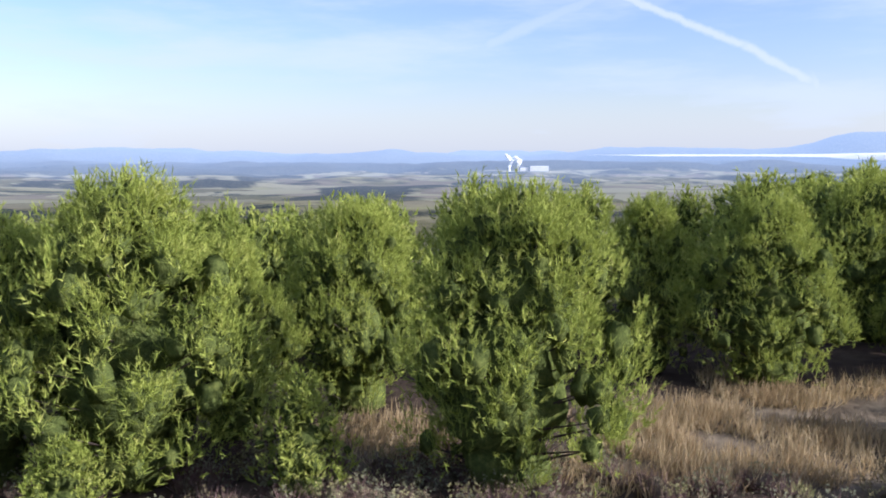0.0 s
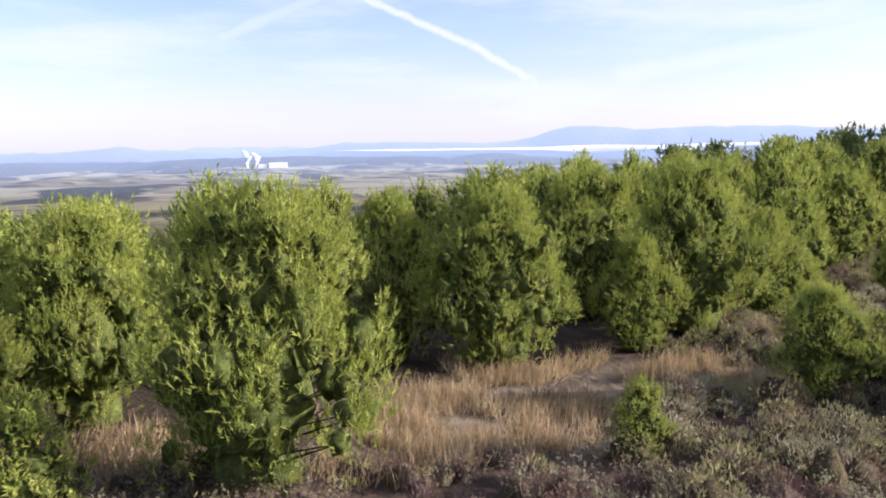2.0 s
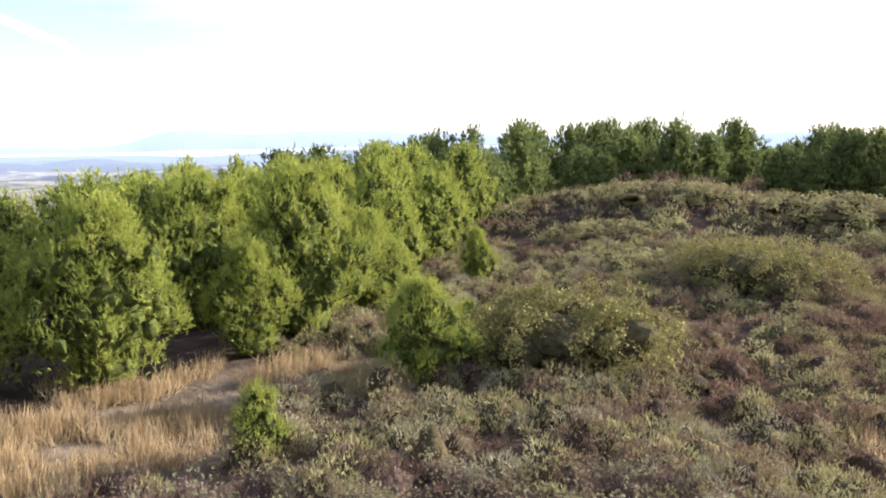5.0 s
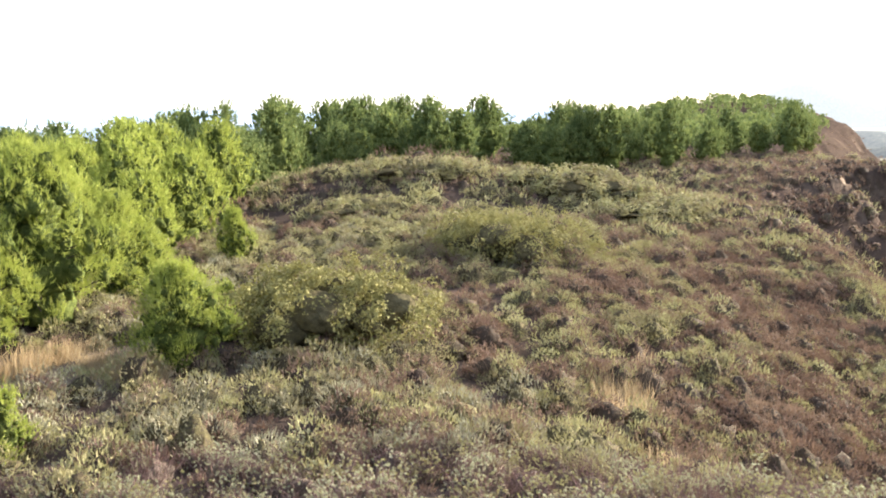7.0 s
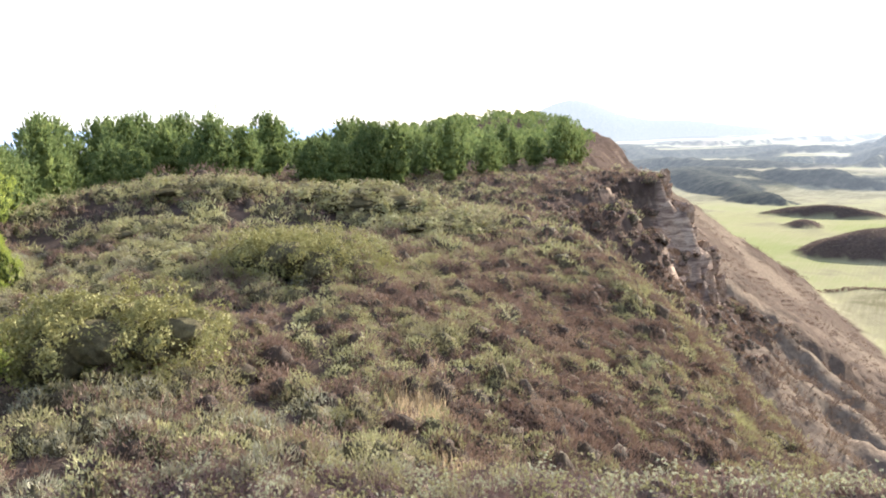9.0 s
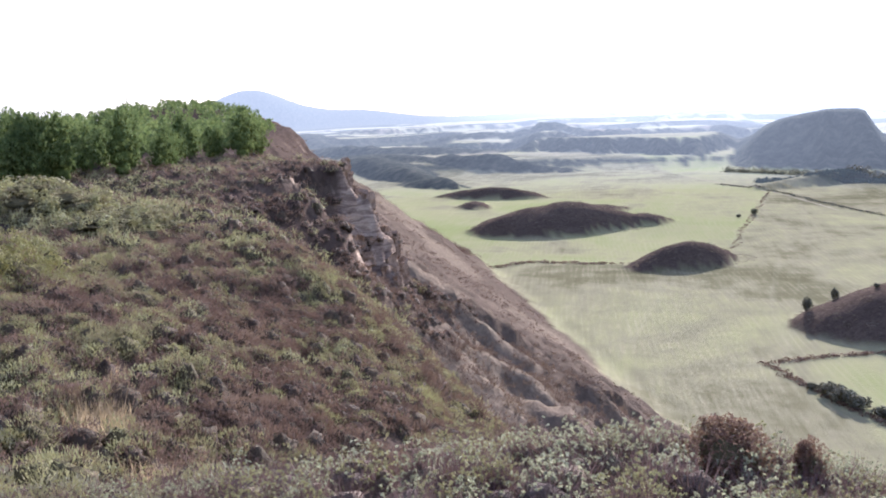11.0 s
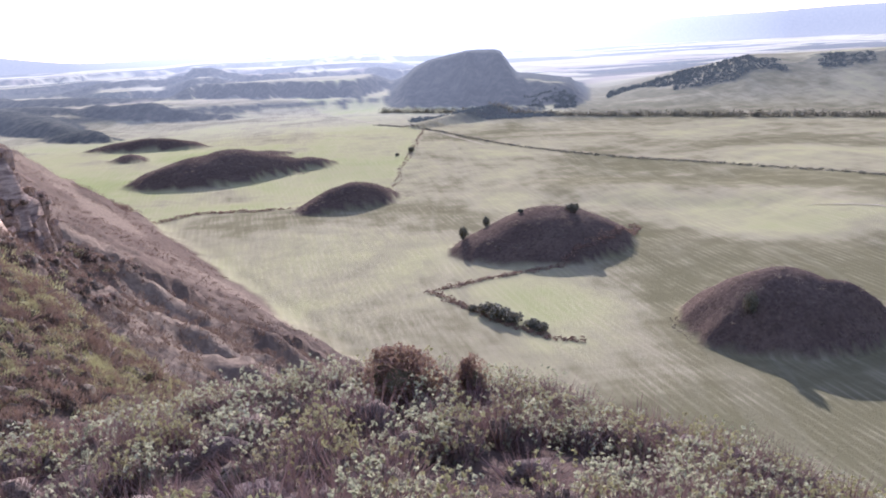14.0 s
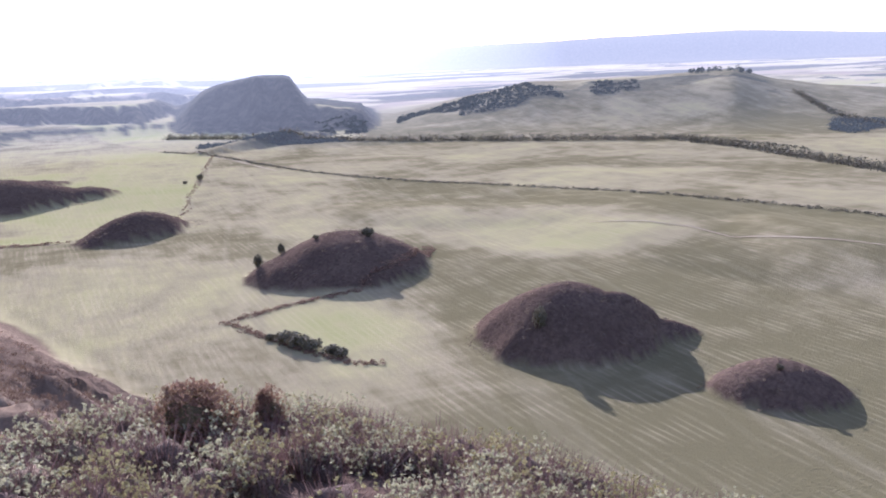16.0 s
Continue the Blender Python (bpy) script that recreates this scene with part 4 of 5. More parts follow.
def twiggy(name, label, material, x, y, radius, tall, per, width, seed):
    """Stems that rise and spread from the foot of each bush."""
    rng = np.random.default_rng(seed)
    who = np.repeat(np.arange(len(x)), per)
    a, lean = rng.uniform(0, 6.283, len(who)), rng.uniform(0, 1, len(who)) ** 0.6
    foot = np.stack([x, y, height(x, y) - 0.03], -1)[who]
    out = np.stack([np.cos(a), np.sin(a), 0 * a], -1)
    start = foot + out * (radius[who] * lean * 0.45 * rng.uniform(0.3, 1, len(who)))[:, None]
    way = unit(out * (radius[who] * lean)[:, None] + np.array([0, 0, 1.0]) * tall[who][:, None] + 0.12 * rng.normal(size=out.shape))
    size = np.hypot(radius[who] * lean * 0.6, tall[who]) * rng.uniform(0.5, 1.0, len(who))
    v, f = blades(start, way, size, width * rng.uniform(0.6, 1.5, len(who)), rng)
    return tagged(part(name, mesh_of(name, v, f), material), label, "scrub", kind="stuff")


def rosettes(name, label, material, x, y, radius, tall, tips, per, leaf, seed):
    """Tufts of small leaves at the ends of the stems."""
    rng = np.random.default_rng(seed)
    who = np.repeat(np.arange(len(x)), tips)
    u = rng.normal(size=(len(who), 3))
    u[:, 2] = np.abs(u[:, 2]) + 0.25
    u = unit(u)
    shell = rng.uniform(0.55, 1.05, len(who))
    tip = np.stack([x, y, height(x, y)], -1)[who] + u * shell[:, None] * np.stack([radius[who], radius[who], tall[who]], -1)
    base, up = np.repeat(tip, per, 0), np.repeat(u, per, 0)
    way = unit(up * 0.5 + np.array([0, 0, 0.3]) + 0.75 * rng.normal(size=base.shape))
    place = base + way * leaf * 0.9
    v, f = scales(place, np.cross(way, rng.normal(size=way.shape)), 1.15 * leaf * rng.uniform(0.7, 1.3, len(base)), rng)
    return tagged(part(name, mesh_of(name, v, f), material), label, "scrub", kind="stuff")


def scatter(n, seed, r0, r1, b0, b1, power=1.0):
    rng = np.random.default_rng(seed)
    r = np.sqrt(r0 ** 2 + (r1 ** 2 - r0 ** 2) * rng.uniform(0, 1, n) ** power)
    b = np.radians(rng.uniform(b0, b1, n))
    return r * np.sin(b), r * np.cos(b), rng


def keep_heath(x, y, rng, straw_limit=0.5):
    cover = land_cover(x, y, np.zeros_like(x))
    ok = (cover[:, 1] < straw_limit) & (cover[:, 2] < 0.6) & (cover[:, 0] < 0.3)
    b, r = np.degrees(np.arctan2(x, y)), np.hypot(x, y)
    shade = (b < 30) & (r > 17.5)
    return ok & ~shade


def heath():
    # at the viewer's feet: pale grey-green shrubs
    x, y, rng = scatter(950, 101, 4.0, 13, 20, 165, 0.9)
    x2, y2, _ = scatter(170, 111, 9.0, 15.5, -34, 22, 0.9)
    x, y = np.concatenate([x, x2]), np.concatenate([y, y2])
    k = keep_heath(x, y, rng)
    x, y = x[k], y[k]
    pick = rng.uniform(0, 1, len(x)) + 0.4 * layered(x, y, 3, 90)
    n = len(x)
    wide, tall = rng.uniform(0.22, 0.5, n), rng.uniform(0.3, 0.62, n)
    masses("brow_growth", "dense brown growth under the scrub of the brow", BROW_MASS, x, y, wide * 0.60, tall * 0.46, 209, 8, 2)
    twiggy("brow_twigs", "brown and purplish twigs of the scrub on the brow", BROW_TWIG, x, y, wide * 1.05, tall * 1.08, 125, 0.014, 210)
    for lo, hi, name, label, mat in ((-1, 0.48, "pale_brow_scrub", "pale grey-green leafy scrub on the brow", PALE), (0.48, 0.78, "green_brow_scrub", "olive green leafy scrub on the brow", SCRUB)):
        s = (pick >= lo) & (pick < hi)
        rosettes(name, label, mat, x[s], y[s], wide[s], tall[s], 72, 6, 0.0170, 220 + int(lo * 10))
    # the heath between the pines and the slope
    x, y, rng = scatter(2000, 102, 11.5, 42, 22, 96, 0.9)
    k = keep_heath(x, y, rng)
    x, y = x[k], y[k]
    near_rim = (1 - step(to_line(x, y, RIM)[0], 4, 17)) * step(x, 14, 18)
    pick = rng.uniform(0, 1, len(x)) + 0.5 * layered(x, y, 8, 91) + 0.42 * near_rim
    for lo, hi, name, label, mat, leaf in ((-2, 0.30, "pale_heath_scrub", "grey-green scrub spread over the heath", GREY, 0.075), (0.30, 0.70, "green_heath_scrub", "olive green scrub spread over the heath", SCRUB, 0.08),
                                           (0.70, 2, "brown_heath_scrub", "brown dry scrub spread over the heath", BROWN, 0.08)):
        s = (pick >= lo) & (pick < hi)
        n = int(s.sum())
        size = rng.uniform(0, 1, n) ** 1.7
        wide, tall = 0.24 + 0.44 * size + rng.uniform(0, 0.06, n), (0.26 + 0.50 * size) * rng.uniform(0.8, 1.25, n)
        # dark domes under the leaves imitate the shade inside each bush
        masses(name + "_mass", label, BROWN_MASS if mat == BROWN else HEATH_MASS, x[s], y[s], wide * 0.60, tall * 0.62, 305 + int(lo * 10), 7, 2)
        scrub(name, label, mat, x[s], y[s], wide, tall, 180 + 340 * size, 0.044, 301 + int(lo * 10), upright=0.7)
    x, y, rng = scatter(800, 107, 12.5, 60, 34, 92, 0.9)
    k = keep_heath(x, y, rng) & (layered(x, y, 6, 98) > -0.12)
    x, y = x[k], y[k]
    wide, tall = rng.uniform(0.32, 0.78, len(x)), rng.uniform(0.34, 0.70, len(x))
    masses("olive_heath_bush_mass", "dark domes imitating shade inside low olive bushes on the heath", HEATH_MASS, x, y, wide * 0.62, tall * 0.64, 321, 7, 2)
    scrub("olive_heath_bush", "low rounded olive bushes dotted over the heath", SCRUB, x, y, wide, tall, 300, 0.045, 322, upright=0.6)
    x, y, rng = scatter(700, 113, 14, 44, 64, 93, 0.9)
    k = keep_heath(x, y, rng) & (to_line(x, y, RIM)[0] < 18)
    x, y = x[k], y[k]
    wide, tall = rng.uniform(0.30, 0.70, len(x)), rng.uniform(0.28, 0.55, len(x))
    green = layered(x, y, 4, 99) + 0.25 * rng.normal(size=len(x)) > 0.02
    masses("rim_bush_mass", "dark domes imitating shade inside low bushes along the rim", BROWN_MASS, x, y, wide * 0.62, tall * 0.64, 331, 7, 2)
    scrub("olive_rim_bush", "low olive bushes along the rim of the hill", SCRUB, x[green], y[green], wide[green], tall[green], 270, 0.047, 332, upright=0.6)
    scrub("rusty_rim_bush", "low reddish brown bushes along the rim of the hill", BROWN, x[~green], y[~green], wide[~green], tall[~green], 270, 0.047, 333, upright=0.6)
    wide, tall = rng.uniform(0.10, 0.26, 2200), rng.uniform(0.08, 0.20, 2200)
    x, y, rng = scatter(2200, 106, 11.0, 42, 22, 96, 0.9)
    k = keep_heath(x, y, rng)
    pick = layered(x, y, 5, 97) + 0.3 * rng.normal(size=len(x))
    scrub("green_heath_sprigs", "olive sprigs of low heath between the bushes", SCRUB, x[k & (pick > 0)], y[k & (pick > 0)], wide[k & (pick > 0)], tall[k & (pick > 0)], 22, 0.055, 311, upright=1.1)
    scrub("brown_heath_sprigs", "brown sprigs of low heath between the bushes", BROWN, x[k & (pick <= 0)], y[k & (pick <= 0)], wide[k & (pick <= 0)], tall[k & (pick <= 0)], 22, 0.055, 312, upright=1.1)
    x, y, rng = scatter(5000, 103, 38, 118, 40, 92, 1.0)
    k = keep_heath(x, y, rng)
    x, y = x[k], y[k]
    pick = rng.uniform(0, 1, len(x)) + 0.6 * layered(x, y, 14, 92) + 0.35 * step(x, 60, 80)
    for lo, hi, name, label, mat in ((-2, 0.55, "green_ridge_scrub", "olive green scrub on the rise", SCRUB), (0.55, 2, "brown_ridge_scrub", "brown scrub on the headland", BROWN)):
        s = (pick >= lo) & (pick < hi)
        n = int(s.sum())
        size = rng.uniform(0, 1, n) ** 2.0
        wide, tall = 0.28 + 0.80 * size, (0.18 + 0.75 * size) * rng.uniform(0.75, 1.25, n)
        # again dark domes in place of the shade within the scrub
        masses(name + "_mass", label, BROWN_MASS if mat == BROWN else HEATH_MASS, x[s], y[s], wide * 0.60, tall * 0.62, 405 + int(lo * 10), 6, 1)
        scrub(name, label, mat, x[s], y[s], wide, tall, 28 + 60 * size, 0.105, 401 + int(lo * 10), upright=0.6)
    # the long slope below the rim
    rng = np.random.default_rng(104)
    n = 8200
    k, t = rng.integers(9, 26, n), rng.uniform(0, 1, n)
    px, py = np.array([p[0] for p in RIM]), np.array([p[1] for p in RIM])
    run = 4 + 68 * rng.uniform(0, 1, n) ** 0.9
    x = px[k] + (px[k + 1] - px[k]) * t + 0.22 * run + rng.normal(size=n) * 3
    y = py[k] + (py[k + 1] - py[k]) * t - 0.97 * run + rng.normal(size=n) * 3
    d, _ = to_line(x, y, RIM)
    k = keep_heath(x, y, rng, 0.7) & ~inside(x, y, RIM + [(900, 3000), (-900, 3000)]) & (d < 71) & (layered(x, y, 12, 95) > -0.15)
    x, y = x[k], y[k]
    n = len(x)
    far = np.hypot(x, y)
    wide, tall = rng.uniform(0.2, 0.9, n) * (0.7 + far / 250), rng.uniform(0.08, 0.45, n) * (0.7 + far / 250)
    n2 = 7500
    k, t, run = rng.integers(8, 17, n2), rng.uniform(0, 1, n2), 5 + 66 * rng.uniform(0, 1, n2)
    xs = px[k] + (px[k + 1] - px[k]) * t + 0.35 * run + rng.normal(size=n2) * 4
    ys = py[k] + (py[k + 1] - py[k]) * t - 0.93 * run + rng.normal(size=n2) * 4
    d, _ = to_line(xs, ys, RIM)
    streak = layered(xs * 0.25 + ys * 0.1, ys - 0.3 * xs, 5, 96)
    keep = ~inside(xs, ys, RIM + [(900, 3000), (-900, 3000)]) & (d > 3) & (d < 72) & (streak > -0.10)
    xs, ys = xs[keep], ys[keep]
    n2 = len(xs)
    scrub("slope_tufts", "low brown tufts in streaks down the slope", SLOPE, xs, ys, rng.uniform(0.25, 0.85, n2), rng.uniform(0.15, 0.50, n2), 22, 0.15, 502, upright=0.6)
    scrub("slope_scrub", "brown dry scrub scattered down the slope", SLOPE, x, y, wide, tall, 18, 0.19, 501, upright=0.5)


heath()


def dry_grass():
    rng = np.random.default_rng(303)
    bs, rs = [], []
    for b, d, rad, n in ((17, 16.8, 2.9, 900), (27, 19.5, 2.6, 620), (33, 19.5, 2.2, 820), (38.5, 31, 2.0, 300), (-3, 15.5, 1.6, 200), (12, 15, 2.0, 260), (22, 19.8, 3.4, 500), (69, 19.5, 1.4, 260), (71.5, 17, 1.2, 220), (66.5, 22, 1.0, 110)):
        cx, cy = at(b, d)
        a, r = rng.uniform(0, 6.283, n), rad * np.sqrt(rng.uniform(0, 1, n))
        bs.append(np.stack([cx + r * np.cos(a), cy + r * np.sin(a)], -1))
    tuft = np.concatenate(bs)
    tuft = tuft[layered(tuft[:, 0], tuft[:, 1], 1.6, 64) > -0.06]
    m = 9
    base = np.repeat(tuft, m, 0) + rng.normal(size=(len(tuft) * m, 2)) * 0.10
    z = height(base[:, 0], base[:, 1])
    p = np.stack([base[:, 0], base[:, 1], z - 0.02], -1)
    way = unit(np.array([0.12, 0.1, 1.0]) + 0.38 * rng.normal(size=p.shape))
    v, f = blades(p, way, rng.uniform(0.18, 0.55, len(p)), rng.uniform(0.012, 0.03, len(p)), rng)
    ob = part("dry_grass", mesh_of("dry_grass", v, f), STRAW)
    tagged(ob, "tall straw-coloured dry grass in the clearing", "grass", kind="stuff")


dry_grass()


# ---- larger bushes of the heath ----
def bush_meshes(seed, radius, tall, n_leaves, leaf, lobes=5, stems=14, bunch=42):
    """A rounded bush of several lobes: stems and leaves."""
    rng = np.random.default_rng(seed)
    centres = rng.normal(size=(lobes, 3)) * np.array([0.42, 0.42, 0.12]) * radius + np.array([0, 0, 0.45 * tall])
    size = rng.uniform(0.5, 0.75, lobes)
    # rounded tufts on the outside of the lobes, each with its own leaves
    tufts = max(12, n_leaves // bunch)
    lobe = rng.integers(0, lobes, tufts)
    side = rng.normal(size=(tufts, 3))
    side[:, 2] = side[:, 2] * 0.8 + 0.35
    side = unit(side)
    heart = centres[lobe] + side * (size[lobe] * rng.uniform(0.80, 1.02, tufts))[:, None] * np.array([radius, radius, tall * 0.75])
    who = rng.integers(0, tufts, n_leaves)
    u = unit(rng.normal(size=(n_leaves, 3)) + 0.8 * side[who] + np.array([0, 0, 0.3]))
    p = heart[who] + u * (rng.uniform(0.08, 0.18, tufts)[who] * rng.uniform(0.6, 1.05, n_leaves))[:, None] * radius
    p[:, 2] = np.clip(p[:, 2], 0.02, None)
    v, f = scales(p, u, 1.3 * leaf * rng.uniform(0.6, 1.3, n_leaves), rng)
    woody = []
    for k in range(stems):
        end = centres[k % lobes] + rng.normal(size=3) * np.array([0.25, 0.25, 0.15]) * radius
        woody.append(limb((0.06 * radius * math.cos(k), 0.06 * radius * math.sin(k), 0), end, 0.03 * tall + 0.004, 0.006, 4))
    # dark solid core, added to imitate the shade inside the bush
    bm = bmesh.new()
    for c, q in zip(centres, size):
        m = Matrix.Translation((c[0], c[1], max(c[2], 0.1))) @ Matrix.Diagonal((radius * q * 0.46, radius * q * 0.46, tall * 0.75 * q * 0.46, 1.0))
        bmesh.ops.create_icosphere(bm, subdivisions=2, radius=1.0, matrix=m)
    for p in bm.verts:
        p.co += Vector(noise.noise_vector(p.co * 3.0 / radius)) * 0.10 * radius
    inner = bpy.data.meshes.new("bush_shade_core")
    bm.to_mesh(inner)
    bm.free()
    return limbs_mesh("stems", woody), mesh_of("leaves", v, f), inner


def bush(meshes, material, b, d, label, name="bush", category="bush", group="", scale=(1, 1, 1), turn=0.0):
    x, y = at(b, d)
    ob = new(name)
    ob.matrix_world = Matrix.LocRotScale((x, y, ground_z(x, y) - 0.06), Euler((0, 0, turn)), scale)
    part("stem", meshes[0], TWIG, ob)
    part("foliage", meshes[1], material, ob)
    part("bush_shade_core", meshes[2], BUSH_SHADE, ob, "dark solid core imitating shade among the leaves")
    return tagged(ob, label, category, group)


DOME_A = bush_meshes(71, 2.0, 1.8, 22000, 0.033, 18, bunch=90)
DOME_B = bush_meshes(72, 2.4, 1.8, 16000, 0.040, 16)
DOME_C = bush_meshes(73, 2.6, 1.2, 8000, 0.062, 14)
bush(DOME_A, DOME, 48.2, 20.8, "broad yellow-green evergreen shrub on the heath", turn=0.4, scale=(1.12, 1.12, 1.1))
bush(DOME_B, DOME, 60.3, 33.0, "dark shaded evergreen shrub on the heath", turn=1.0)
bush(DOME_B, DOME, 58.2, 34.5, "dark shaded evergreen shrub on the heath", turn=2.2, scale=(0.8, 0.8, 0.85))
for k, (b, d, s) in enumerate(((54.5, 50, 1.0), (57.0, 51, 0.8), (62.5, 50, 1.2), (66.0, 49, 1.1), (70.0, 46, 1.0), (51.5, 43, 0.8), (52.5, 37, 0.7), (68.0, 44, 0.9))):
    bush(DOME_C, DOME if k % 3 else SCRUB, b, d, "low spreading olive green shrub on the rise", group="shrubs on the rise", turn=k * 1.3, scale=(s, s, 0.75 * s))
RUSTY = bush_meshes(75, 0.42, 0.8, 7000, 0.017, 9, 30, bunch=8)
bush(RUSTY, RUST, 107.2, 9.6, "rusty brown leafy shrub on the brow", turn=0.3)
bush(RUSTY, RUST, 111.6, 9.8, "thin bare reddish shrub on the brow", turn=1.3, scale=(0.45, 0.45, 0.85))
bush(RUSTY, RUST, 104.6, 10.2, "thin bare reddish shrub on the brow", turn=2.3, scale=(0.5, 0.5, 0.5))


# ---- rocks of the cliff ----
def rock_mesh(seed):
    """A broken block of layered rock."""
    rng = random.Random(seed)
    bm = bmesh.new()
    bmesh.ops.create_cube(bm, size=1.0)
    bmesh.ops.subdivide_edges(bm, edges=bm.edges[:], cuts=4, use_grid_fill=True)
    off = Vector((rng.uniform(0, 50), rng.uniform(0, 50), rng.uniform(0, 50)))
    for v in bm.verts:
        layer = math.floor((v.co.z + 0.5) * 4) % 2
        v.co *= 1 - 0.42 * max(0.0, v.co.length - 0.5)
        v.co.x *= 1 - 0.10 * layer
        v.co.y *= 1 - 0.10 * layer
        v.co += Vector(noise.noise_vector(v.co * 1.6 + off)) * 0.24 + Vector(noise.noise_vector(v.co * 5.0 + off)) * 0.07
    me = bpy.data.meshes.new("cliff_rock")
    bm.to_mesh(me)
    bm.free()
    return me


def cliff_rocks():
    meshes = [rock_mesh(k) for k in range(6)]
    rng = random.Random(44)
    spots = []
    for i in range(250):
        k = rng.choice((16, 16, 17, 17, 17, 17, 18, 18, 18))
        t, out = (rng.uniform(0.45, 1.0) if k == 16 else rng.random()), rng.uniform(1.2, 8.5)
        (ax, ay), (bx, by) = RIM[k][:2], RIM[k + 1][:2]
        n = math.hypot(bx - ax, by - ay)
        spots.append((ax + (bx - ax) * t + out * (by - ay) / n, ay + (by - ay) * t - out * (bx - ax) / n))
    zs = height(np.array([p[0] for p in spots]), np.array([p[1] for p in spots]))
    for (x, y), z in zip(spots, zs):
        ob = part("cliff_rock", meshes[rng.randrange(6)], ROCK)
        s = rng.uniform(0.5, 1.0) * rng.uniform(0.9, 1.9)
        ob.matrix_world = Matrix.LocRotScale((x, y, z - 0.30 * s), Euler((rng.uniform(-0.2, 0.2), rng.uniform(-0.2, 0.2), rng.uniform(0, 6.28))), (s * 1.1, s * 0.9, s * rng.uniform(0.9, 1.7)))
        tagged(ob, "weathered tan block of layered cliff rock", "rock", "rocks of the cliff")


cliff_rocks()


def cliff_scrub():
    """Tufts and small bushes that hold on the ledges and the foot of the cliff."""
    rng = np.random.default_rng(45)
    n = 560
    k, t, out = rng.integers(15, 20, n), rng.uniform(0, 1, n), rng.uniform(0.2, 15, n)
    px, py = np.array([p[0] for p in RIM]), np.array([p[1] for p in RIM])
    ax, ay, bx, by = px[k], py[k], px[k + 1], py[k + 1]
    run = np.hypot(bx - ax, by - ay)
    x, y = ax + (bx - ax) * t + out * (by - ay) / run, ay + (by - ay) * t - out * (bx - ax) / run
    keep = layered(x, y, 6, 46) > -0.12
    x, y = x[keep], y[keep]
    n = len(x)
    wide, tall = rng.uniform(0.3, 0.85, n), rng.uniform(0.25, 0.7, n)
    masses("cliff_scrub_mass", "dark domes imitating shade inside bushes on the cliff", BROWN_MASS, x, y, wide * 0.75, tall * 0.78, 47, 7, 2)
    scrub("cliff_scrub", "brown and olive bushes on the ledges of the cliff", BROWN, x, y, wide, tall, 60, 0.11, 48)


cliff_scrub()


# ---- trees and bushes down in the valley ----
VALLEY = bush_meshes(81, 1.5, 2.6, 1500, 0.17, 9, 8, bunch=6)
for k, (b, d, s, tall) in enumerate(((111.7, 255, 0.90, 1.5), (113.2, 262, 0.80, 1.2), (115.4, 258, 0.6, 0.5), (118.7, 258, 1.4, 1.0), (129.7, 174, 1.0, 1.7), (135.3, 192, 0.75, 0.85), (108.6, 492, 1.2, 1.2), (107.7, 480, 0.8, 0.6), (144.8, 158, 0.5, 0.4))):
    bush(VALLEY, HEDGE, b, d, "dark green tree alone on a grassy knoll", "knoll_tree", "tree", "trees on the knolls", (s * 0.8, s * 0.8, tall * 0.95), k * 0.9)
for k, (x, y, s) in enumerate(((176, -75, 1.3), (172, -76, 1.5), (168, -77, 1.3), (163, -79, 1.0), (160, -80, 0.9), (180, -73, 0.7))):
    bush(VALLEY, HEDGE, math.degrees(math.atan2(x, y)), math.hypot(x, y), "dark thicket bush beside a field ditch", "ditch_bush", "bush", "bushes along the ditch", (s, s, 0.75 * s), k * 1.1)


def growth_along(name, label, line, every, radius, tall, n_leaves, leaf, material, seed, spread=0.6):
    """A hedge or weedy ditch side along a line."""
    rng = np.random.default_rng(seed)
    xs, ys = [], []
    for (ax, ay), (bx, by) in zip(line, line[1:]):
        n = max(2, int(math.hypot(bx - ax, by - ay) / every))
        t = (np.arange(n) + rng.uniform(0, 1, n)) / n
        xs.append(ax + (bx - ax) * t)
        ys.append(ay + (by - ay) * t)
    x, y = np.concatenate(xs), np.concatenate(ys)
    x, y = x + rng.normal(size=len(x)) * spread, y + rng.normal(size=len(x)) * spread
    n = len(x)
    return scrub(name, label, material, x, y, radius * rng.uniform(0.6, 1.3, n), tall * rng.uniform(0.4, 1.4, n), n_leaves, leaf, seed)


growth_along("ditch_growth", "dark weeds along a winding field ditch", DITCH_NORTH, 0.7, 1.4, 0.8, 24, 0.3, BROWN, 601, 1.1)
growth_along("ditch_growth", "dark weeds along a winding field ditch", DITCH_EAST, 3.0, 1.0, 0.5, 16, 0.28, BROWN, 602, 0.8)
growth_along("ditch_growth", "dark weeds along a winding field ditch", DITCH_NEAR, 0.4, 0.9, 0.6, 30, 0.18, BROWN, 603, 0.6)
growth_along("ditch_growth", "dark weeds along the foot of a knoll", DITCH_KNOLL, 0.4, 1.0, 0.6, 26, 0.2, BROWN, 604, 0.7)
growth_along("field_bank", "dark weedy bank between two fields", FIELD_EDGE, 1.1, 1.5, 0.9, 20, 0.36, HEDGE, 605, 1.0)
growth_along("far_hedge", "dark hedge along the far side of the fields", HEDGE_FAR, 0.8, 3.2, 4.0, 34, 0.55, HEDGE, 606, 2.0)
growth_along("ridge_hedge", "dark hedge between two fields on a hill", [at(145.0, 820), at(147.0, 745), at(149.6, 690), at(152, 660)], 1.2, 2.6, 3.2, 26, 0.6, HEDGE, 608, 1.6)
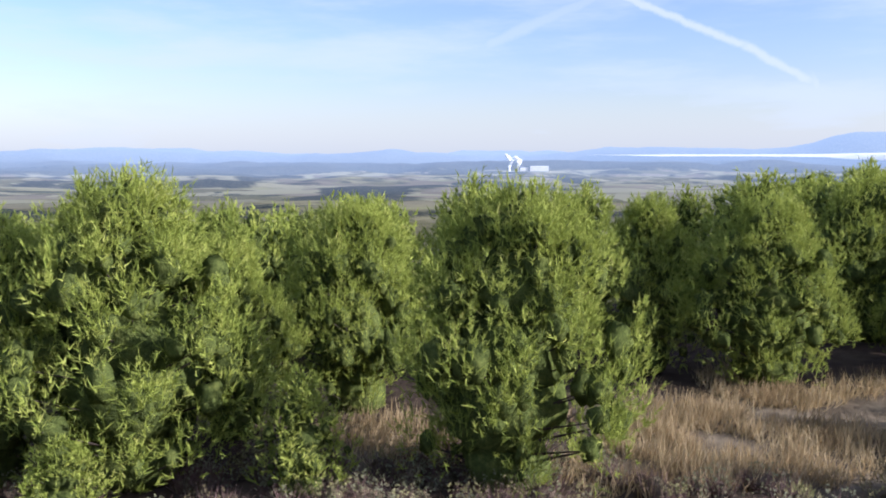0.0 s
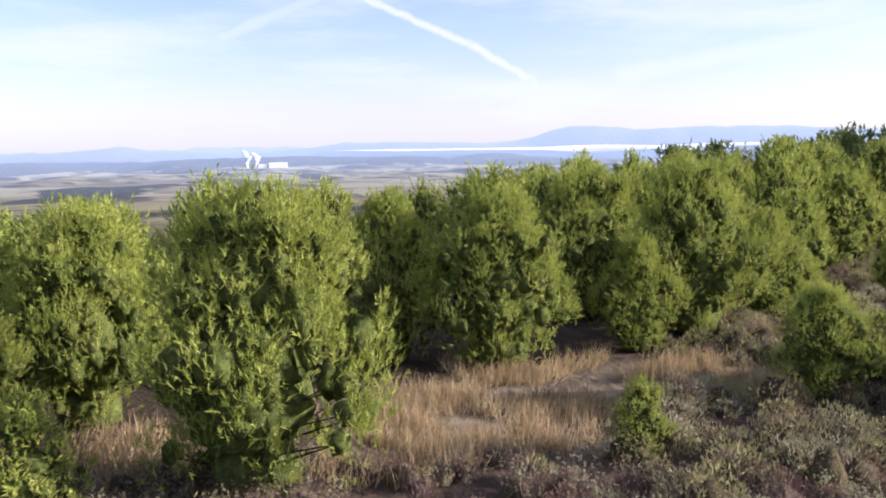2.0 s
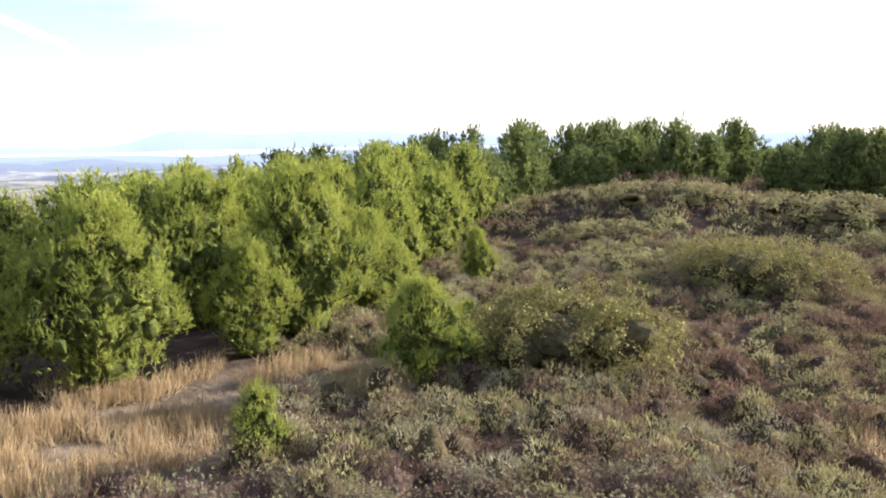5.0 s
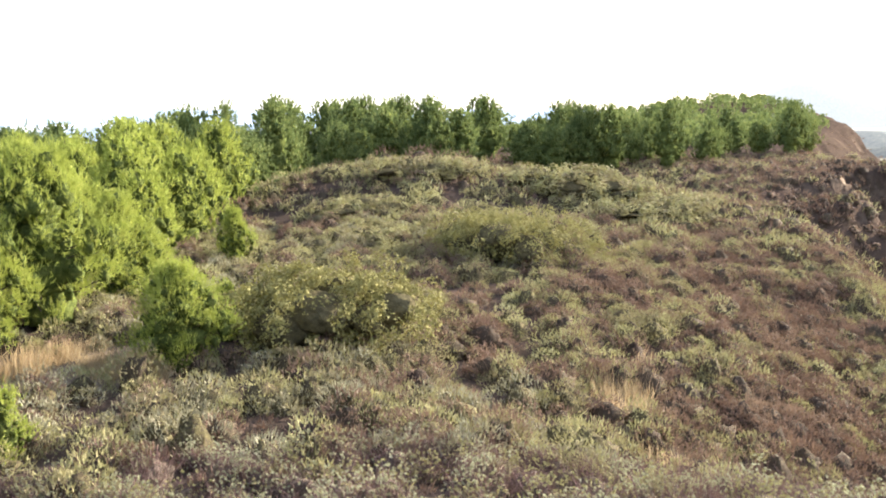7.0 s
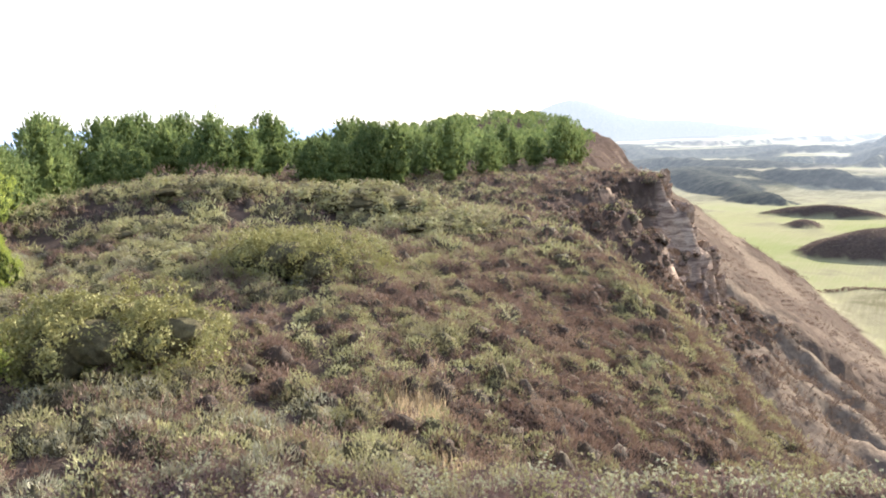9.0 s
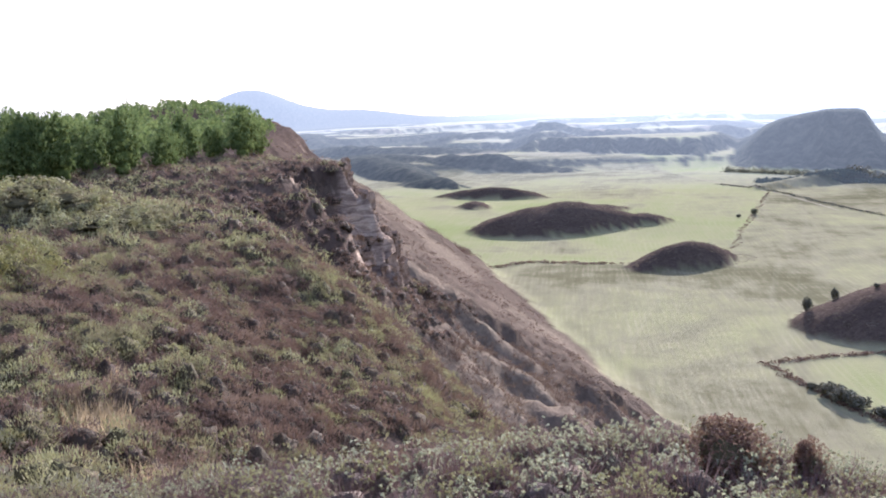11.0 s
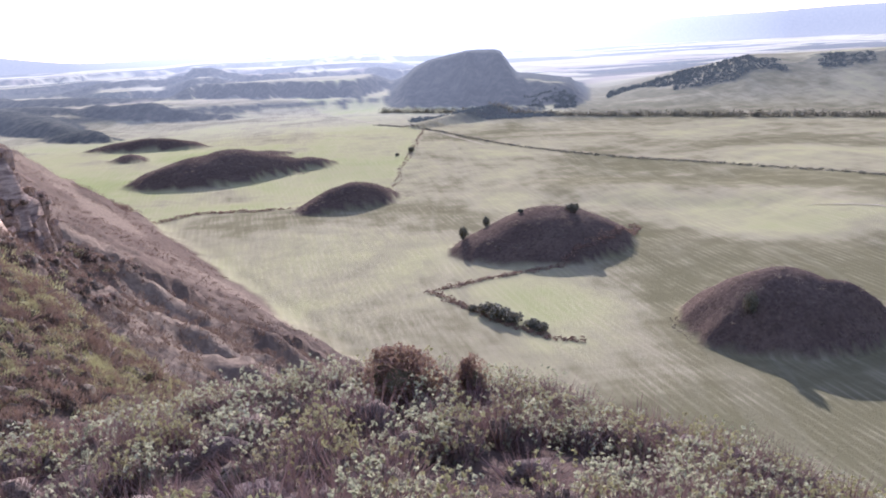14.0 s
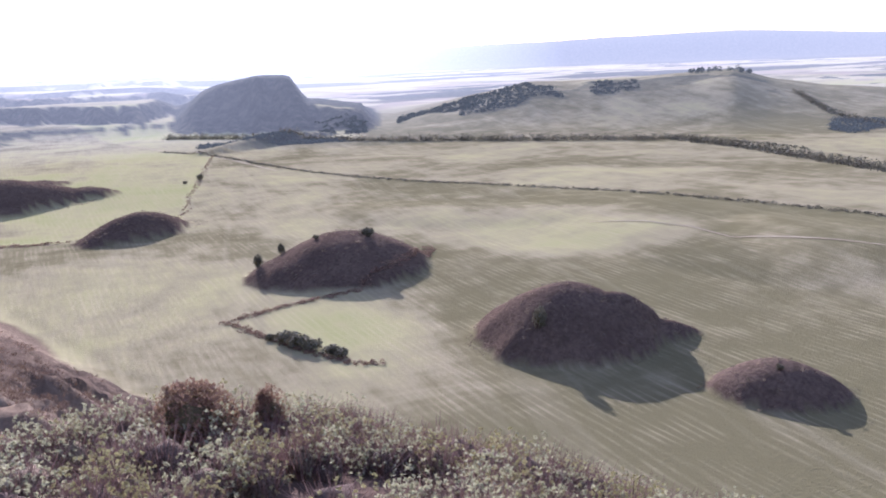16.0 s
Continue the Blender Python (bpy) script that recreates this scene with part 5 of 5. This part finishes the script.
growth_along("ridge_bank", "weedy bank along the foot of a hill", [at(126.5, 648), at(131.5, 640), at(136.5, 634), at(141.5, 604), at(146.0, 556)], 1.2, 1.6, 1.3, 20, 0.45, HEDGE, 609, 1.2)


def knoll_cover():
    """Rough dark grass and thorn over the knolls."""
    rng = np.random.default_rng(607)
    xs, ys = [], []
    for cx, cy, rx, ry, turn, h in KNOLLS[:9]:
        n = int(rx * ry * 0.35)
        a, r = rng.uniform(0, 6.283, n), np.sqrt(rng.uniform(0, 1, n)) * 0.98
        c, s = math.cos(radians(turn)), math.sin(radians(turn))
        u, v = rx * r * np.cos(a), ry * r * np.sin(a)
        xs.append(cx + u * c - v * s)
        ys.append(cy + u * s + v * c)
    x, y = np.concatenate(xs), np.concatenate(ys)
    n = len(x)
    scrub("knoll_scrub", "dark rough scrub covering the knolls", KNOLL_SCRUB, x, y, rng.uniform(0.3, 0.9, n), rng.uniform(0.10, 0.32, n), 14, 0.17, 608, upright=0.9)


knoll_cover()


def far_woods():
    """Dark woods on the slopes of the far hills."""
    rng = np.random.default_rng(609)
    xs, ys = [], []
    for b0, b1, d0, d1, n in ((115.0, 119.0, 740, 800, 420), (108.6, 117.6, 668, 700, 520), (121.0, 126.0, 800, 880, 420), (125.0, 131.5, 770, 885, 800), (131.0, 136.0, 800, 860, 260), (147.0, 151.0, 640, 720, 380)):
        b, d = np.radians(rng.uniform(b0, b1, n)), rng.uniform(d0, d1, n)
        xs.append(d * np.sin(b))
        ys.append(d * np.cos(b))
    x, y = np.concatenate(xs), np.concatenate(ys)
    k = layered(x, y, 45, 19) > -0.10
    x, y = x[k], y[k]
    n = len(x)
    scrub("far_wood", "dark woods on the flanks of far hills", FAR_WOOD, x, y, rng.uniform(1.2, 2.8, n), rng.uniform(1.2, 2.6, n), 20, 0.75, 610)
    # a row of trees on the crest
    b = rng.uniform(139.0, 142.5, 26)
    d = rng.uniform(880, 930, 26)
    x, y = d * np.sin(np.radians(b)), d * np.cos(np.radians(b))
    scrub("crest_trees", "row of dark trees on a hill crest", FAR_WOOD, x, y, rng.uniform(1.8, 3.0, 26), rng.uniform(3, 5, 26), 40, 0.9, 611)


far_woods()


# ---- the works with its steam, far out in the plain ----
def box(bm, x0, x1, y0, y1, z0, z1, ridge=0.0):
    """A block, with a shallow gable along x when ridge is given."""
    v = [bm.verts.new(p) for p in ((x0, y0, z0), (x1, y0, z0), (x1, y1, z0), (x0, y1, z0), (x0, y0, z1), (x1, y0, z1), (x1, y1, z1), (x0, y1, z1))]
    for f in ((3, 2, 1, 0), (0, 1, 5, 4), (1, 2, 6, 5), (2, 3, 7, 6), (3, 0, 4, 7)):
        bm.faces.new([v[i] for i in f])
    if ridge:
        a, b = bm.verts.new((x0, (y0 + y1) / 2, z1 + ridge)), bm.verts.new((x1, (y0 + y1) / 2, z1 + ridge))
        for f in ((v[4], v[5], b, a), (v[6], v[7], a, b), (v[5], v[6], b), (v[7], v[4], a)):
            bm.faces.new(f)
    else:
        bm.faces.new(v[4:])


def works():
    d = 2900
    x, y = at(6.1, d)
    base = new("works")
    base.matrix_world = Matrix.LocRotScale((x, y, ground_z(x, y) - 1), Euler((0, 0, radians(-6))), None)
    bm = bmesh.new()
    box(bm, -30, 28, -15, 15, 0, 14, 3)
    part("hall", bm, WHITE_WALL, base)
    bm = bmesh.new()
    box(bm, -62, -36, -12, 12, 0, 10, 2)
    part("annex", bm, WHITE_WALL, base)
    for k, cx in enumerate((-70, -96)):
        v, f = limb((cx, 0, 0), (cx, 0, 24), 3.2, 2.4, 12)
        part("chimney", mesh_of("chimney", v, f, True), WHITE_WALL, base)
    tagged(base, "white factory hall with chimneys in the plain", "factory")
    for cx, h, seed in ((-70, 30, 1), (-98, 36, 2)):
        rng = np.random.default_rng(seed)
        bm = bmesh.new()
        for k in range(24):
            t = k / 23
            m = Matrix.Translation((cx - 10 * t + rng.normal() * 2.5 + 12 * math.sin(t * 3), rng.normal() * 3, 14 + h * t)) @ Matrix.Diagonal((2.2 + 5 * t * (1 - 0.4 * t), 3 + 4 * t, 2.4 + 2.5 * t, 1))
            bmesh.ops.create_icosphere(bm, subdivisions=2, radius=1.0, matrix=m)
        for v in bm.verts:
            v.co += Vector(noise.noise_vector(v.co * 0.16)) * 3.0
        ob = part("steam_plume", bm, STEAM)
        ob.matrix_world = base.matrix_world.copy()
        for poly in ob.data.polygons:
            poly.use_smooth = True
        tagged(ob, "white steam plume rising from a chimney", "steam", "steam plumes")


works()


# ---- fence posts at the edge of the far wood ----
def fence_post(b, d, h):
    x, y = at(b, d)
    bm = bmesh.new()
    bmesh.ops.create_cone(bm, cap_ends=True, segments=8, radius1=0.07, radius2=0.055, depth=h, matrix=Matrix.Translation((0, 0, h / 2)))
    bmesh.ops.create_cone(bm, cap_ends=True, segments=8, radius1=0.055, radius2=0.01, depth=0.06, matrix=Matrix.Translation((0, 0, h + 0.03)))
    ob = part("fence_post", bm, TWIG)
    ob.matrix_world = pose(x, y, ground_z(x, y) - 0.05, 2, -3, 20 * d)
    tagged(ob, "weathered grey wooden fence post in the scrub", "fence post", "fence posts")


for b, d in ((59.6, 62), (61.1, 63)):
    fence_post(b, d, 1.25)


# ---- mist lying before the far ridges ----
def mist_bank(b0, b1, d, z0, z1, name, label):
    rng = np.random.default_rng(int(b0 * 10) + 999)
    n = 120
    b = np.linspace(b0, b1, n)
    t = np.linspace(0, 1, n)
    taper = np.clip(np.minimum(t, 1 - t) * 1.6, 0, 1)
    prof = np.array([(0, -2.2), (12, -0.2), (30, 0.5), (60, 0.85), (120, 1.0), (260, 0.9), (420, -0.5)])
    verts = []
    for off, k in prof:
        top = z0 + (z1 - z0) * k * taper * (1 + 0.9 * layered(b, b * 0 + off * 0.0, 4.0, 5))
        dd = d + off
        verts.append(np.stack([dd * np.sin(np.radians(b)), dd * np.cos(np.radians(b)), top], -1))
    verts = np.concatenate(verts)
    i = np.arange(n - 1)
    faces = np.concatenate([np.stack([k * n + i + 1, k * n + i, (k + 1) * n + i, (k + 1) * n + i + 1], -1) for k in range(len(prof) - 1)])
    ob = part(name, mesh_of(name, verts, faces, True), STEAM)
    tagged(ob, label, "mist", kind="structure")


mist_bank(9, 54, 3900, 72, 83, "mist_bank", "bank of white morning mist below the ridges")


# ---- worn tracks across the fields ----
def track(line, width, label):
    pts = []
    for (ax, ay), (bx, by) in zip(line, line[1:]):
        n = max(2, int(math.hypot(bx - ax, by - ay) / 3))
        pts += [(ax + (bx - ax) * k / n, ay + (by - ay) * k / n) for k in range(n)]
    p = np.array(pts)
    ahead = np.gradient(p, axis=0)
    side = np.stack([-ahead[:, 1], ahead[:, 0]], -1)
    side = side / np.linalg.norm(side, axis=1, keepdims=True)
    wide = width * (0.8 + 0.9 * layered(p[:, 0], p[:, 1], 9, 31))[:, None]
    a, b = p + side * wide * 0.5, p - side * wide * 0.5
    verts = np.concatenate([np.stack([q[:, 0], q[:, 1], height(q[:, 0], q[:, 1]) + 0.16], -1) for q in (a, b)])
    n = len(p)
    i = np.arange(n - 1)
    ob = part("field_track", mesh_of("field_track", verts, np.stack([i + 1, i, n + i, n + i + 1], -1), True), TRACK)
    tagged(ob, label, "track", kind="structure")


track([at(133.0, 306), at(136.5, 301), at(139.4, 291), at(141.6, 278), at(147.2, 267), at(151, 262)], 0.9, "pale worn track through the green crop")
track([at(104.6, 752), at(107.0, 672), at(109.5, 609), at(111.5, 560), at(113.4, 512)], 1.9, "pale farm track along the edge of a field")
